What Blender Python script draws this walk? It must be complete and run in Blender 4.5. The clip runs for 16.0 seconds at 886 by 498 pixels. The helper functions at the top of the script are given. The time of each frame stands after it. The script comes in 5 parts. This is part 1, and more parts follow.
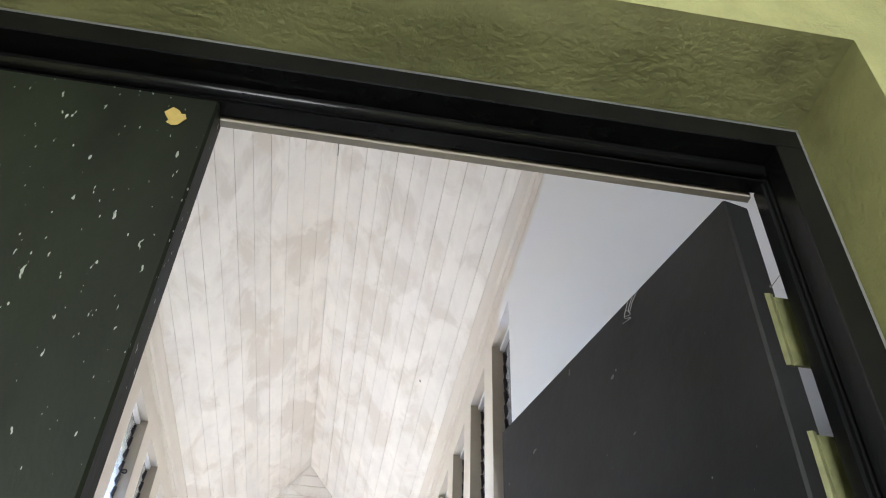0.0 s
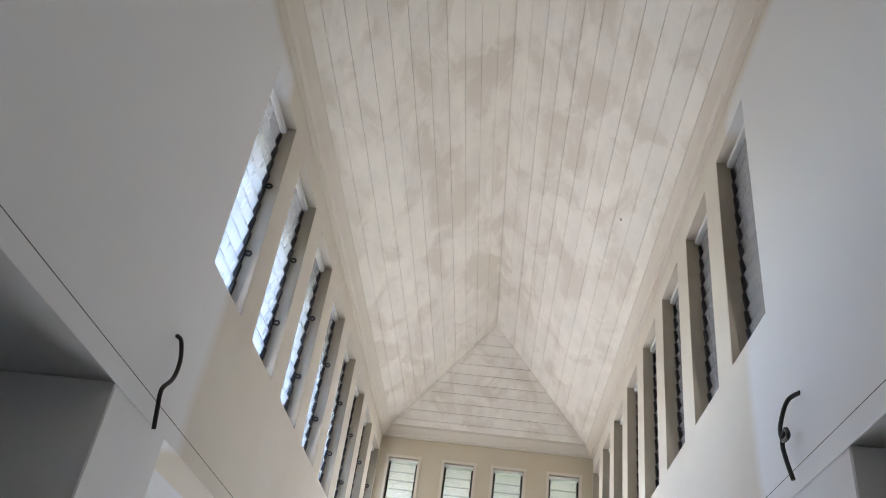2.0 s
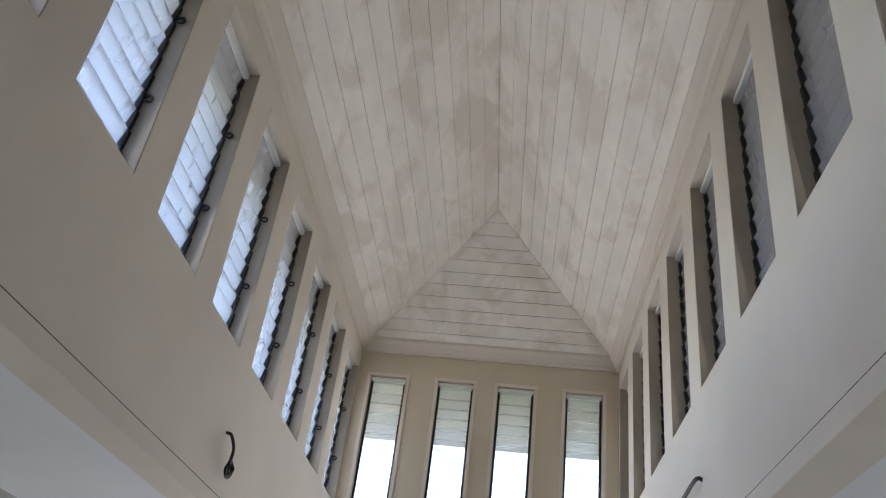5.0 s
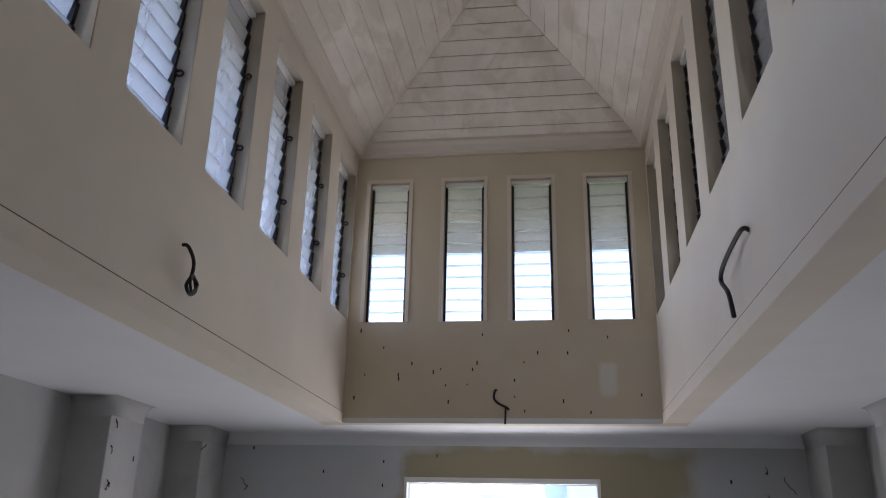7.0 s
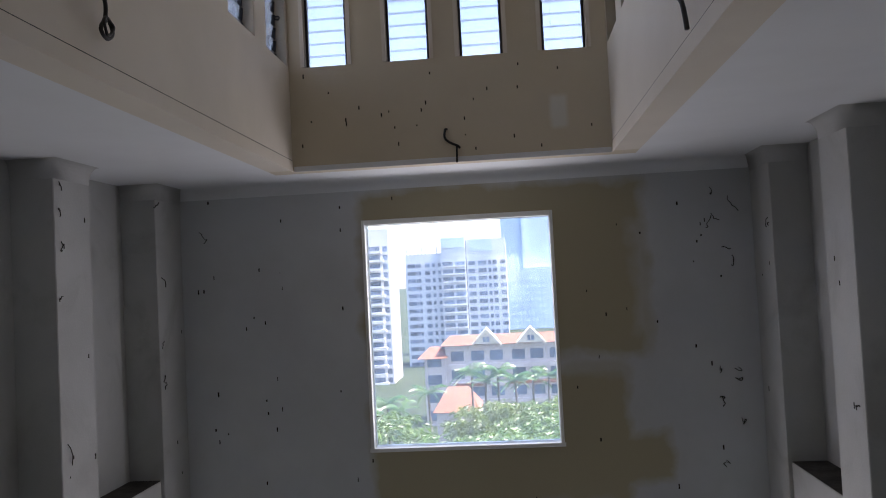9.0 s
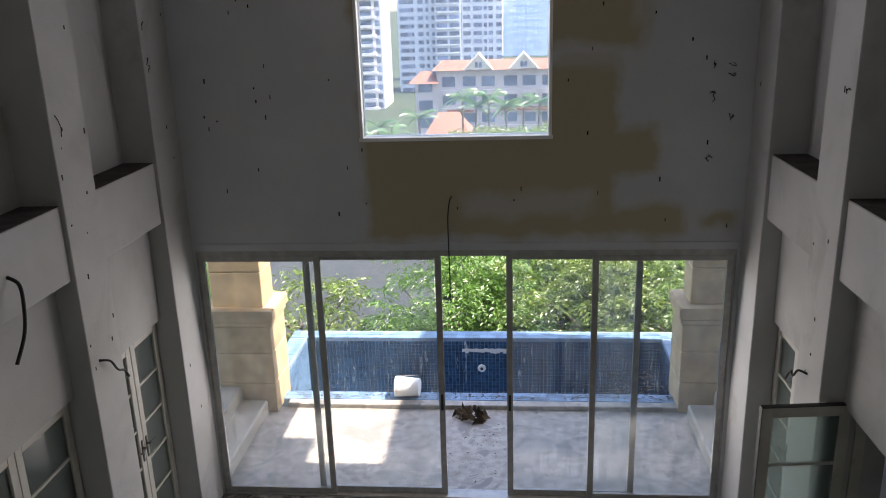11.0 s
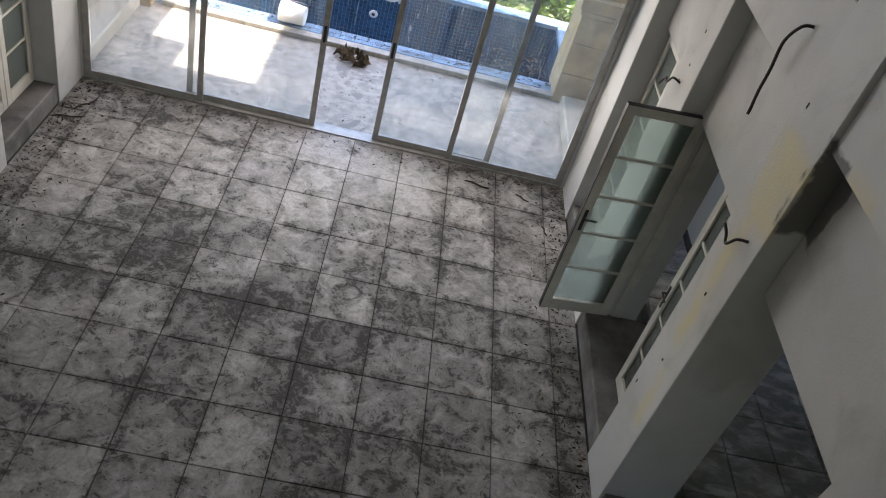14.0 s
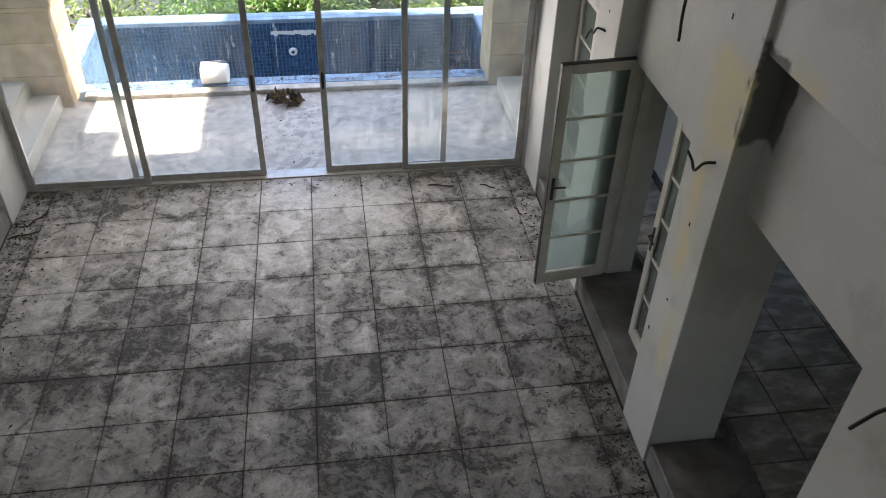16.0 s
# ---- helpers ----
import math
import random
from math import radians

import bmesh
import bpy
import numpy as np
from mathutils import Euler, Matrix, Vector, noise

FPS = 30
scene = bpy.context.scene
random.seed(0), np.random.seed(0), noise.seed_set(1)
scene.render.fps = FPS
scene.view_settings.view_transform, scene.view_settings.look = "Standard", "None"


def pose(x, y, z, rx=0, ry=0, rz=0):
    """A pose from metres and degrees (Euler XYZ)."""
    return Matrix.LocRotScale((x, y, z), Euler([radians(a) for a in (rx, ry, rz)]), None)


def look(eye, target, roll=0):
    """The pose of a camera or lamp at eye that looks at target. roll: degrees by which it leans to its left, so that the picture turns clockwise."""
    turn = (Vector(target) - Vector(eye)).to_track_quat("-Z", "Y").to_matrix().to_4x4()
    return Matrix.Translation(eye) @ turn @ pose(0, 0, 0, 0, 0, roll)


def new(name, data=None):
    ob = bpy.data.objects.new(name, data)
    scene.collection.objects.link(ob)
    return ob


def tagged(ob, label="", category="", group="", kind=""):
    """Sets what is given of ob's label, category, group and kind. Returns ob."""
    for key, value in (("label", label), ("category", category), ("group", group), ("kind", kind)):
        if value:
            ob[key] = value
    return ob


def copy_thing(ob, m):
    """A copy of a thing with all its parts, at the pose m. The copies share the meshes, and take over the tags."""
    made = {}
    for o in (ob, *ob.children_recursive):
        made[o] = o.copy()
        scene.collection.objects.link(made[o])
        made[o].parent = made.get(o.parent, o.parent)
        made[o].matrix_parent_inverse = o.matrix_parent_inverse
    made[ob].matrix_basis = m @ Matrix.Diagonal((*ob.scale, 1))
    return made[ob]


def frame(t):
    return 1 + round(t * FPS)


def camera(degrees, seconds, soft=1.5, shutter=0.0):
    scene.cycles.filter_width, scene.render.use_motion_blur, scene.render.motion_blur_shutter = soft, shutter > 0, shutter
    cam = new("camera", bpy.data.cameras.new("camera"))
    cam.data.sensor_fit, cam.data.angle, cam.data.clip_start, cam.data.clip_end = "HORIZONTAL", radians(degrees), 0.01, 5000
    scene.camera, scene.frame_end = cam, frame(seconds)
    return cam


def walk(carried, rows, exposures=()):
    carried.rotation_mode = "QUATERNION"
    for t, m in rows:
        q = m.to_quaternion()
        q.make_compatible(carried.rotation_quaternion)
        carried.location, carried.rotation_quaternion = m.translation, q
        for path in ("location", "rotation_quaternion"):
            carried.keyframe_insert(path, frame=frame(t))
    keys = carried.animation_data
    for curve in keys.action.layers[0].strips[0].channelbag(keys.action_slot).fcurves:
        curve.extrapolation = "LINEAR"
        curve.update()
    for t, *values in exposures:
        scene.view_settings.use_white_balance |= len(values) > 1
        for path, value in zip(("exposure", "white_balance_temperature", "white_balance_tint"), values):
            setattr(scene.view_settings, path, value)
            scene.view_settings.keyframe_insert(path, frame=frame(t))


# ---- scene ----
cam = camera(57.6, 16.0, soft=1.0)
PATH = [
    (0, (0.034, 2.142, 4.858), (0.230, 3.602, 6.210), 2.4),
    (0.3, (0.069, 2.305, 4.890), (0.189, 3.741, 6.276), 4.0),
    (0.7, (0.085, 2.510, 4.906), (0.166, 3.968, 6.274), 5.4),
    (1, (0.054, 2.619, 4.896), (0.116, 4.105, 6.233), 5.0),
    (1.5, (-0.013, 2.795, 4.915), (-0.083, 4.355, 6.166), 6.0),
    (2, (-0.105, 2.993, 4.966), (-0.284, 4.651, 6.07), 8.5),
    (2.5, (-0.19, 3.266, 4.977), (-0.37, 4.919, 6.089), 8.2),
    (3, (-0.153, 3.593, 5.012), (-0.331, 5.19, 6.202), 7.5),
    (3.5, (-0.141, 3.936, 5.054), (-0.302, 5.479, 6.317), 6.0),
    (4, (-0.086, 4.287, 5.076), (-0.254, 5.807, 6.365), 5.5),
    (4.5, (-0.006, 4.632, 5.084), (-0.223, 6.205, 6.3), 7.8),
    (5, (0.054, 4.997, 5.094), (-0.154, 6.683, 6.149), 7.8),
    (5.2, (0.071, 5.141, 5.075), (-0.126, 6.864, 6.07), 7.1),
    (7.3, (0.194, 5.891, 5.176), (-0.075, 7.76, 5.836), 0.9),
    (7.5, (0.189, 5.908, 5.172), (-0.076, 7.781, 5.822), 0.7),
    (8, (0.183, 5.93, 5.167), (-0.031, 7.836, 5.735), -0.0),
    (8.5, (0.194, 5.959, 5.156), (0.003, 7.915, 5.528), -1.6),
    (9, (0.201, 5.982, 5.116), (0.03, 7.973, 5.192), -2.9),
    (9.2, (0.248, 5.99, 5.108), (0.075, 7.982, 5.075), -3.1),
    (11.3, (0.2, 5.998, 4.766), (0.058, 7.874, 4.087), -1.0),
    (11.5, (0.207, 6.0, 4.755), (0.096, 7.849, 4.003), -0.3),
    (12, (0.266, 6.042, 4.719), (0.296, 7.796, 3.757), 1.9),
    (12.5, (0.291, 6.07, 4.684), (0.439, 7.72, 3.563), 3.3),
    (13, (0.28, 6.031, 4.668), (0.473, 7.626, 3.477), 9.1),
    (13.5, (0.266, 5.997, 4.663), (0.472, 7.554, 3.425), 16.5),
    (14, (0.256, 5.981, 4.645), (0.464, 7.514, 3.378), 17.4),
    (14.5, (0.269, 5.989, 4.64), (0.464, 7.537, 3.388), 12.6),
    (15, (0.262, 5.971, 4.654), (0.405, 7.545, 3.428), 7.1),
    (15.5, (0.264, 5.959, 4.635), (0.381, 7.535, 3.409), 3.1),
    (16, (0.257, 5.973, 4.623), (0.507, 7.517, 3.376), 1.9),
]
EXPOSURES = [(0, 4.9, 6100, 15), (0.5, 4.85, 6100, 15), (1, 4.7, 6150, 15), (1.5, 4.45, 6250, 15), (2, 4.28, 6350, 15), (2.5, 4.2, 6400, 16), (3.5, 4.0, 6400, 16), (4, 4.05, 6400, 16), (4.5, 4.0, 6350, 16), (5, 3.52, 6350, 16), (5.2, 3.42, 6350, 17), (7.3, 2.88, 6400, 21), (7.5, 2.88, 6400, 21), (8.5, 2.72, 6450, 21), (9, 2.36, 6400, 21), (9.2, 2.29, 6400, 21), (11.3, 2.3, 6850, 19), (12.5, 2.5, 7050, 19), (14, 2.98, 7050, 17), (16, 2.92, 7050, 16)]
walk(cam, [(t, look(eye, target, roll)) for t, eye, target, roll in PATH], EXPOSURES)

# ---------------------------------------------------------------- daylight
world = bpy.data.worlds.new("sky")
scene.world = world
world.use_nodes = True
SUN_EL, SUN_AZ = 60.0, 97.0          # azimuth from +y towards +x
wn = world.node_tree
sky = wn.nodes.new("ShaderNodeTexSky")
sky.sky_type = "NISHITA"
sky.sun_disc = False
sky.sun_elevation = radians(SUN_EL)
sky.sun_rotation = radians(SUN_AZ)
sky.dust_density = 1.6
wn.links.new(sky.outputs[0], wn.nodes["Background"].inputs[0])
wn.nodes["Background"].inputs[1].default_value = 0.15

sun = new("sun", bpy.data.lights.new("sun", "SUN"))
sun.data.energy, sun.data.angle, sun.data.color = 3.7, radians(0.5), (1.0, 0.94, 0.85)
sd = Vector((math.sin(radians(SUN_AZ)) * math.cos(radians(SUN_EL)), math.cos(radians(SUN_AZ)) * math.cos(radians(SUN_EL)), math.sin(radians(SUN_EL))))
sun.matrix_world = look(sd * 60, (0, 0, 0))


def window_light(name, m, w, h, energy, color=(1.0, 0.99, 0.98)):
    """Sky light that enters by an opening."""
    lamp = bpy.data.lights.new(name, "AREA")
    lamp.shape, lamp.size, lamp.size_y, lamp.energy, lamp.color = "RECTANGLE", w, h, energy, color
    ob = new(name, lamp)
    ob.matrix_world = m
    return ob


window_light("hall_window_light", look((-0.28, 13.09, 4.67), (-0.28, 6, 4.67)), 1.55, 1.85, 5.2)
window_light("sliding_door_light", look((-0.27, 12.995, 1.4), (-0.27, 6, 0.6)), 4.8, 2.3, 13.5, (1.0, 0.975, 0.94))
window_light("lantern_west_light", look((-1.49, 9.15, 7.52), (1.0, 9.15, 7.3)), 6.0, 1.2, 1.2, (1.0, 0.98, 0.955))
window_light("lantern_east_light", look((1.002, 9.15, 7.52), (-1.5, 9.15, 7.3)), 6.0, 1.2, 0.5, (1.0, 0.98, 0.955))
window_light("lantern_end_light", look((-0.25, 12.225, 7.48), (-0.25, 6, 7.2)), 2.2, 1.2, 0.8, (1.0, 0.98, 0.955))

# ---------------------------------------------------------------- materials


def mat(name, base, rough=0.7, metal=0.0, var=0.12, scale=3.0, fine=40.0, bump=0.15, spec=0.4, second=None, mask=(0.5, 0.62), mscale=1.5, spots=None, random_tint=0.0, stretch=(1, 1, 1), detail=6.0):
    """Painted, plastered or stone surface: two scales of tone, optional stain colour, optional dark specks, fine relief."""
    m = bpy.data.materials.new(name)
    m.use_nodes = True
    nt = m.node_tree
    N, L = nt.nodes, nt.links
    b = N["Principled BSDF"]
    b.inputs["Roughness"].default_value = rough
    b.inputs["Metallic"].default_value = metal
    b.inputs["Specular IOR Level"].default_value = spec
    tc = N.new("ShaderNodeNewGeometry")
    mp = N.new("ShaderNodeMapping")
    mp.inputs["Scale"].default_value = stretch
    L.new(tc.outputs["Position"], mp.inputs["Vector"])

    def noise_tex(s, d=detail, w=0.0):
        n = N.new("ShaderNodeTexNoise")
        n.inputs["Scale"].default_value = s
        n.inputs["Detail"].default_value = d
        n.inputs["Roughness"].default_value = 0.6
        n.inputs["Distortion"].default_value = w
        L.new(mp.outputs[0], n.inputs["Vector"])
        return n

    def mixed(fac, a, c, mode="MIX"):
        x = N.new("ShaderNodeMix")
        x.data_type, x.blend_type = "RGBA", mode
        for sock, v in ((x.inputs[0], fac), (x.inputs[6], a), (x.inputs[7], c)):
            if isinstance(v, (int, float)):
                sock.default_value = v
            elif isinstance(v, tuple):
                sock.default_value = (*v, 1)
            else:
                L.new(v, sock)
        return x.outputs[2]

    def ramp(src, lo, hi):
        r = N.new("ShaderNodeMapRange")
        r.inputs[1].default_value, r.inputs[2].default_value = lo, hi
        r.interpolation_type = "SMOOTHSTEP"
        L.new(src, r.inputs[0])
        return r.outputs[0]

    big = noise_tex(scale)
    dark = tuple(max(0, c * (1 - 2 * var)) for c in base)
    light = tuple(min(1, c * (1 + var)) for c in base)
    col = mixed(ramp(big.outputs[0], 0.3, 0.7), dark, light)
    if second:
        st = noise_tex(mscale, 8.0, 0.6)
        col = mixed(ramp(st.outputs[0], *mask), col, second)
    if spots:
        sp = noise_tex(spots[0], 2.0)
        col = mixed(ramp(sp.outputs[0], spots[1], spots[1] + 0.03), col, spots[2])
    if random_tint:
        info = N.new("ShaderNodeObjectInfo")
        isl = N.new("ShaderNodeNewGeometry")
        add = N.new("ShaderNodeMath")
        add.operation = "ADD"
        L.new(info.outputs["Random"], add.inputs[0])
        L.new(isl.outputs["Random Per Island"], add.inputs[1])
        fr = N.new("ShaderNodeMath")
        fr.operation = "FRACT"
        L.new(add.outputs[0], fr.inputs[0])
        hs = N.new("ShaderNodeHueSaturation")
        rg = N.new("ShaderNodeMapRange")
        rg.inputs[3].default_value, rg.inputs[4].default_value = 1 - random_tint, 1 + random_tint
        L.new(fr.outputs[0], rg.inputs[0])
        L.new(rg.outputs[0], hs.inputs["Value"])
        L.new(col, hs.inputs["Color"])
        col = hs.outputs[0]
    L.new(col, b.inputs["Base Color"])
    if bump:
        fn = noise_tex(fine, 5.0)
        bp = N.new("ShaderNodeBump")
        bp.inputs["Strength"].default_value = bump
        bp.inputs["Distance"].default_value = 0.01
        L.new(fn.outputs[0], bp.inputs["Height"])
        L.new(bp.outputs[0], b.inputs["Normal"])
    return m


def glass_mat(name, tint, rough=0.02, mix=0.85, cover=None, dust=0.0, vary=0.7):
    """Thin pane: see-through, with a glossy film and some dust."""
    m = bpy.data.materials.new(name)
    m.use_nodes = True
    nt = m.node_tree
    N, L = nt.nodes, nt.links
    N.remove(N["Principled BSDF"])
    out = N["Material Output"]
    tr = N.new("ShaderNodeBsdfTransparent")
    tr.inputs[0].default_value = (*tint, 1)
    gl = N.new("ShaderNodeBsdfGlossy")
    gl.inputs["Roughness"].default_value = rough
    fr = N.new("ShaderNodeFresnel")
    fr.inputs[0].default_value = 1.45
    mx = N.new("ShaderNodeMixShader")
    L.new(fr.outputs[0], mx.inputs[0])
    L.new(tr.outputs[0], mx.inputs[1])
    L.new(gl.outputs[0], mx.inputs[2])
    last = mx.outputs[0]
    if cover:
        tl = N.new("ShaderNodeBsdfTranslucent")
        tl.inputs[0].default_value = (*cover, 1)
        df = N.new("ShaderNodeBsdfDiffuse")
        df.inputs[0].default_value = (*cover, 1)
        both = N.new("ShaderNodeMixShader")
        both.inputs[0].default_value = 0.35
        L.new(tl.outputs[0], both.inputs[1])
        L.new(df.outputs[0], both.inputs[2])
        nz = N.new("ShaderNodeTexNoise")
        nz.inputs["Scale"].default_value = 14.0
        nz.inputs["Detail"].default_value = 6.0
        geo = N.new("ShaderNodeNewGeometry")
        mp = N.new("ShaderNodeMapping")
        mp.inputs["Scale"].default_value = (1, 1, 0.2)
        L.new(geo.outputs["Position"], mp.inputs[0])
        L.new(mp.outputs[0], nz.inputs["Vector"])
        rg = N.new("ShaderNodeMapRange")
        rg.inputs[1].default_value, rg.inputs[2].default_value = 0.35, 0.75
        rg.inputs[3].default_value, rg.inputs[4].default_value = dust * (1 - vary), min(1, dust * (1 + vary))
        L.new(nz.outputs[0], rg.inputs[0])
        m2 = N.new("ShaderNodeMixShader")
        L.new(rg.outputs[0], m2.inputs[0])
        L.new(last, m2.inputs[1])
        L.new(both.outputs[0], m2.inputs[2])
        last = m2.outputs[0]
    L.new(last, out.inputs[0])
    return m


WALL = mat("hall_wall_paint", (0.42, 0.425, 0.415), 0.75, var=0.06, scale=0.8, fine=60, bump=0.2, second=(0.34, 0.34, 0.325), mask=(0.5, 0.72), mscale=1.8, spots=(7.0, 0.79, (0.06, 0.055, 0.05)))
FARWALL = mat("far_wall_paint", (0.5, 0.515, 0.53), 0.8, var=0.05, scale=0.8, fine=60, bump=0.12, spots=(6.0, 0.77, (0.05, 0.05, 0.045)))
LWALL = mat("lantern_wall_cream", (0.64, 0.585, 0.5), 0.75, var=0.04, scale=0.7, fine=50, bump=0.1, spots=(9.0, 0.8, (0.1, 0.09, 0.07)))
LEND = mat("lantern_end_tan", (0.56, 0.49, 0.37), 0.75, var=0.05, scale=0.7, fine=50, bump=0.1, spots=(9.0, 0.8, (0.1, 0.09, 0.07)))
LGREY = mat("lantern_wall_white", (0.72, 0.72, 0.72), 0.75, var=0.04, scale=0.7, fine=50, bump=0.1)
CEIL = mat("flat_ceiling_white", (0.7, 0.715, 0.73), 0.85, var=0.03, scale=0.7, fine=50, bump=0.06)
PLANK = mat("limewashed_boards", (0.77, 0.725, 0.65), 0.7, var=0.04, scale=5, fine=60, bump=0.12, second=(0.65, 0.595, 0.515), mask=(0.46, 0.62), mscale=3.6, random_tint=0.03, stretch=(1, 0.5, 1), spots=(11.0, 0.8, (0.25, 0.22, 0.18)))
# beige made darker to carry the shade of the window jambs
REVEAL = mat("shaded_reveal_beige", (0.4, 0.355, 0.285), 0.7, var=0.06, scale=3, fine=50, bump=0.1)
GREEN = mat("olive_green_plaster", (0.42, 0.41, 0.18), 0.8, var=0.1, scale=7, fine=110, bump=0.5, second=(0.2, 0.18, 0.08), mask=(0.68, 0.8), mscale=2.2)
BLACKWOOD = mat("black_gloss_frame", (0.009, 0.009, 0.009), 0.25, var=0.2, scale=6, fine=30, bump=0.06, spec=0.3)
BLACKDOOR = mat("black_door_paint", (0.014, 0.014, 0.014), 0.5, var=0.25, scale=5, fine=40, bump=0.08, spots=(34, 0.72, (0.16, 0.17, 0.15)))
GREENDOOR = mat("dark_green_door_paint", (0.011, 0.014, 0.007), 0.55, var=0.35, scale=4, fine=40, bump=0.1, spec=0.25, spots=(140, 0.675, (0.36, 0.38, 0.34)), stretch=(1, 1, 0.35))
HINGE = mat("painted_hinge_olive", (0.2, 0.2, 0.09), 0.5, metal=0.3, var=0.15, scale=20, bump=0.2)


def stained_tile():
    """Worn floor tile: a pale face under patchy black mould, cleaner where the door stands open."""
    m = bpy.data.materials.new("stained_floor_tile")
    m.use_nodes = True
    N, L = m.node_tree.nodes, m.node_tree.links
    b = N["Principled BSDF"]
    geo, info = N.new("ShaderNodeNewGeometry"), N.new("ShaderNodeObjectInfo")

    def tex(s, d, w, off=0.0):
        mp = N.new("ShaderNodeMapping")
        mp.inputs["Location"].default_value = (off, off * 1.7, 0)
        L.new(geo.outputs["Position"], mp.inputs[0])
        n = N.new("ShaderNodeTexNoise")
        n.inputs["Scale"].default_value, n.inputs["Detail"].default_value = s, d
        n.inputs["Roughness"].default_value, n.inputs["Distortion"].default_value = 0.68, w
        L.new(mp.outputs[0], n.inputs["Vector"])
        return n.outputs[0]

    def rng(src, a, c, lo=0.0, hi=1.0):
        r = N.new("ShaderNodeMapRange")
        for k, v in enumerate((a, c, lo, hi)):
            r.inputs[k + 1].default_value = v
        L.new(src, r.inputs[0])
        return r.outputs[0]

    def op(kind, p, q):
        n = N.new("ShaderNodeMath")
        n.operation = kind
        for k, v in enumerate((p, q)):
            if isinstance(v, float):
                n.inputs[k].default_value = v
            else:
                L.new(v, n.inputs[k])
        return n.outputs[0]

    def mix(f, a, c):
        x = N.new("ShaderNodeMix")
        x.data_type = "RGBA"
        for sock, v in ((x.inputs[0], f), (x.inputs[6], a), (x.inputs[7], c)):
            if isinstance(v, tuple):
                sock.default_value = (*v, 1)
            elif isinstance(v, float):
                sock.default_value = v
            else:
                L.new(v, sock)
        return x.outputs[2]

    dist = N.new("ShaderNodeVectorMath")
    dist.operation = "DISTANCE"
    L.new(geo.outputs["Position"], dist.inputs[0])
    dist.inputs[1].default_value = (0.0, 12.6, 0)
    clean = rng(dist.outputs["Value"], 0.3, 1.5, 0.12, 0.0)
    broad = tex(0.9, 4.0, 0.4)
    veins = tex(6.0, 8.0, 0.8, 3.0)
    sep = N.new("ShaderNodeSeparateXYZ")
    L.new(geo.outputs["Position"], sep.inputs[0])
    near = []
    for axis, shift in (("X", 50.0), ("Y", 50.05)):
        f = op("FRACT", op("MULTIPLY", op("ADD", sep.outputs[axis], shift), 2.0), 0.0)
        near.append(op("ABSOLUTE", op("SUBTRACT", f, 0.5), 0.0))
    joint = rng(op("MAXIMUM", near[0], near[1]), 0.33, 0.5, 0.0, 0.17)
    joint = op("MULTIPLY", joint, rng(tex(0.8, 3.0, 0.2, 21.0), 0.42, 0.62))
    deep = rng(tex(0.55, 3.0, 0.5, 31.0), 0.5, 0.66, 0.0, 0.085)
    mould = op("SUBTRACT", op("ADD", op("MULTIPLY", veins, 0.86), op("MULTIPLY", broad, 0.4)), 0.05)
    mould = op("SUBTRACT", mould, clean)
    mould = op("ADD", op("ADD", mould, joint), deep)
    # old black stains left by standing water
    for cx, cy, r in ((-0.02, 9.72, 0.42), (-0.5, 10.42, 0.4), (-0.7, 9.58, 0.5), (1.0, 11.95, 0.3), (1.6, 11.95, 0.3), (-1.85, 12.62, 0.3), (-1.15, 10.95, 0.42), (-2.2, 10.45, 0.5), (0.25, 11.1, 0.35), (-2.25, 9.3, 0.45), (0.95, 9.4, 0.4), (-1.6, 11.5, 0.3)):
        d = N.new("ShaderNodeVectorMath")
        d.operation = "DISTANCE"
        L.new(geo.outputs["Position"], d.inputs[0])
        d.inputs[1].default_value = (cx, cy, 0)
        mould = op("ADD", mould, rng(d.outputs["Value"], 0.1 * r, r, 0.11, 0.0))
    mould = op("ADD", mould, rng(info.outputs["Random"], 0.0, 1.0, -0.03, 0.03))
    face = mix(rng(tex(3.0, 8.0, 0.3, 9.0), 0.3, 0.7), (0.215, 0.208, 0.195), (0.375, 0.364, 0.342))
    face = mix(rng(tex(26.0, 5.0, 0.4, 17.0), 0.45, 0.7, 0.0, 0.6), face, (0.14, 0.136, 0.128))
    # soft grey smudges, then flakes of black growth inside them
    col = mix(rng(mould, 0.46, 0.74), face, (0.095, 0.092, 0.087))
    flakes = op("ADD", op("MULTIPLY", tex(15.0, 3.0, 1.6, 41.0), 0.7), op("MULTIPLY", mould, 0.62))
    col = mix(rng(flakes, 0.775, 0.83, 0.0, 0.78), col, (0.035, 0.034, 0.032))
    col = mix(rng(tex(34.0, 3.0, 0.0, 5.0), 0.68, 0.72), col, (0.03, 0.028, 0.026))
    hs = N.new("ShaderNodeHueSaturation")
    L.new(op("MULTIPLY", rng(info.outputs["Random"], 0.0, 1.0, 1.1, 0.86), rng(tex(48.0, 6.0, 0.0, 13.0), 0.3, 0.7, 0.84, 1.16)), hs.inputs["Value"])
    L.new(col, hs.inputs["Color"])
    L.new(hs.outputs[0], b.inputs["Base Color"])
    L.new(rng(mould, 0.4, 0.65, 0.4, 0.85), b.inputs["Roughness"])
    b.inputs["Specular IOR Level"].default_value = 0.3
    bp = N.new("ShaderNodeBump")
    bp.inputs["Strength"].default_value, bp.inputs["Distance"].default_value = 0.12, 0.006
    L.new(tex(60.0, 4.0, 0.0), bp.inputs["Height"])
    L.new(bp.outputs[0], b.inputs["Normal"])
    return m


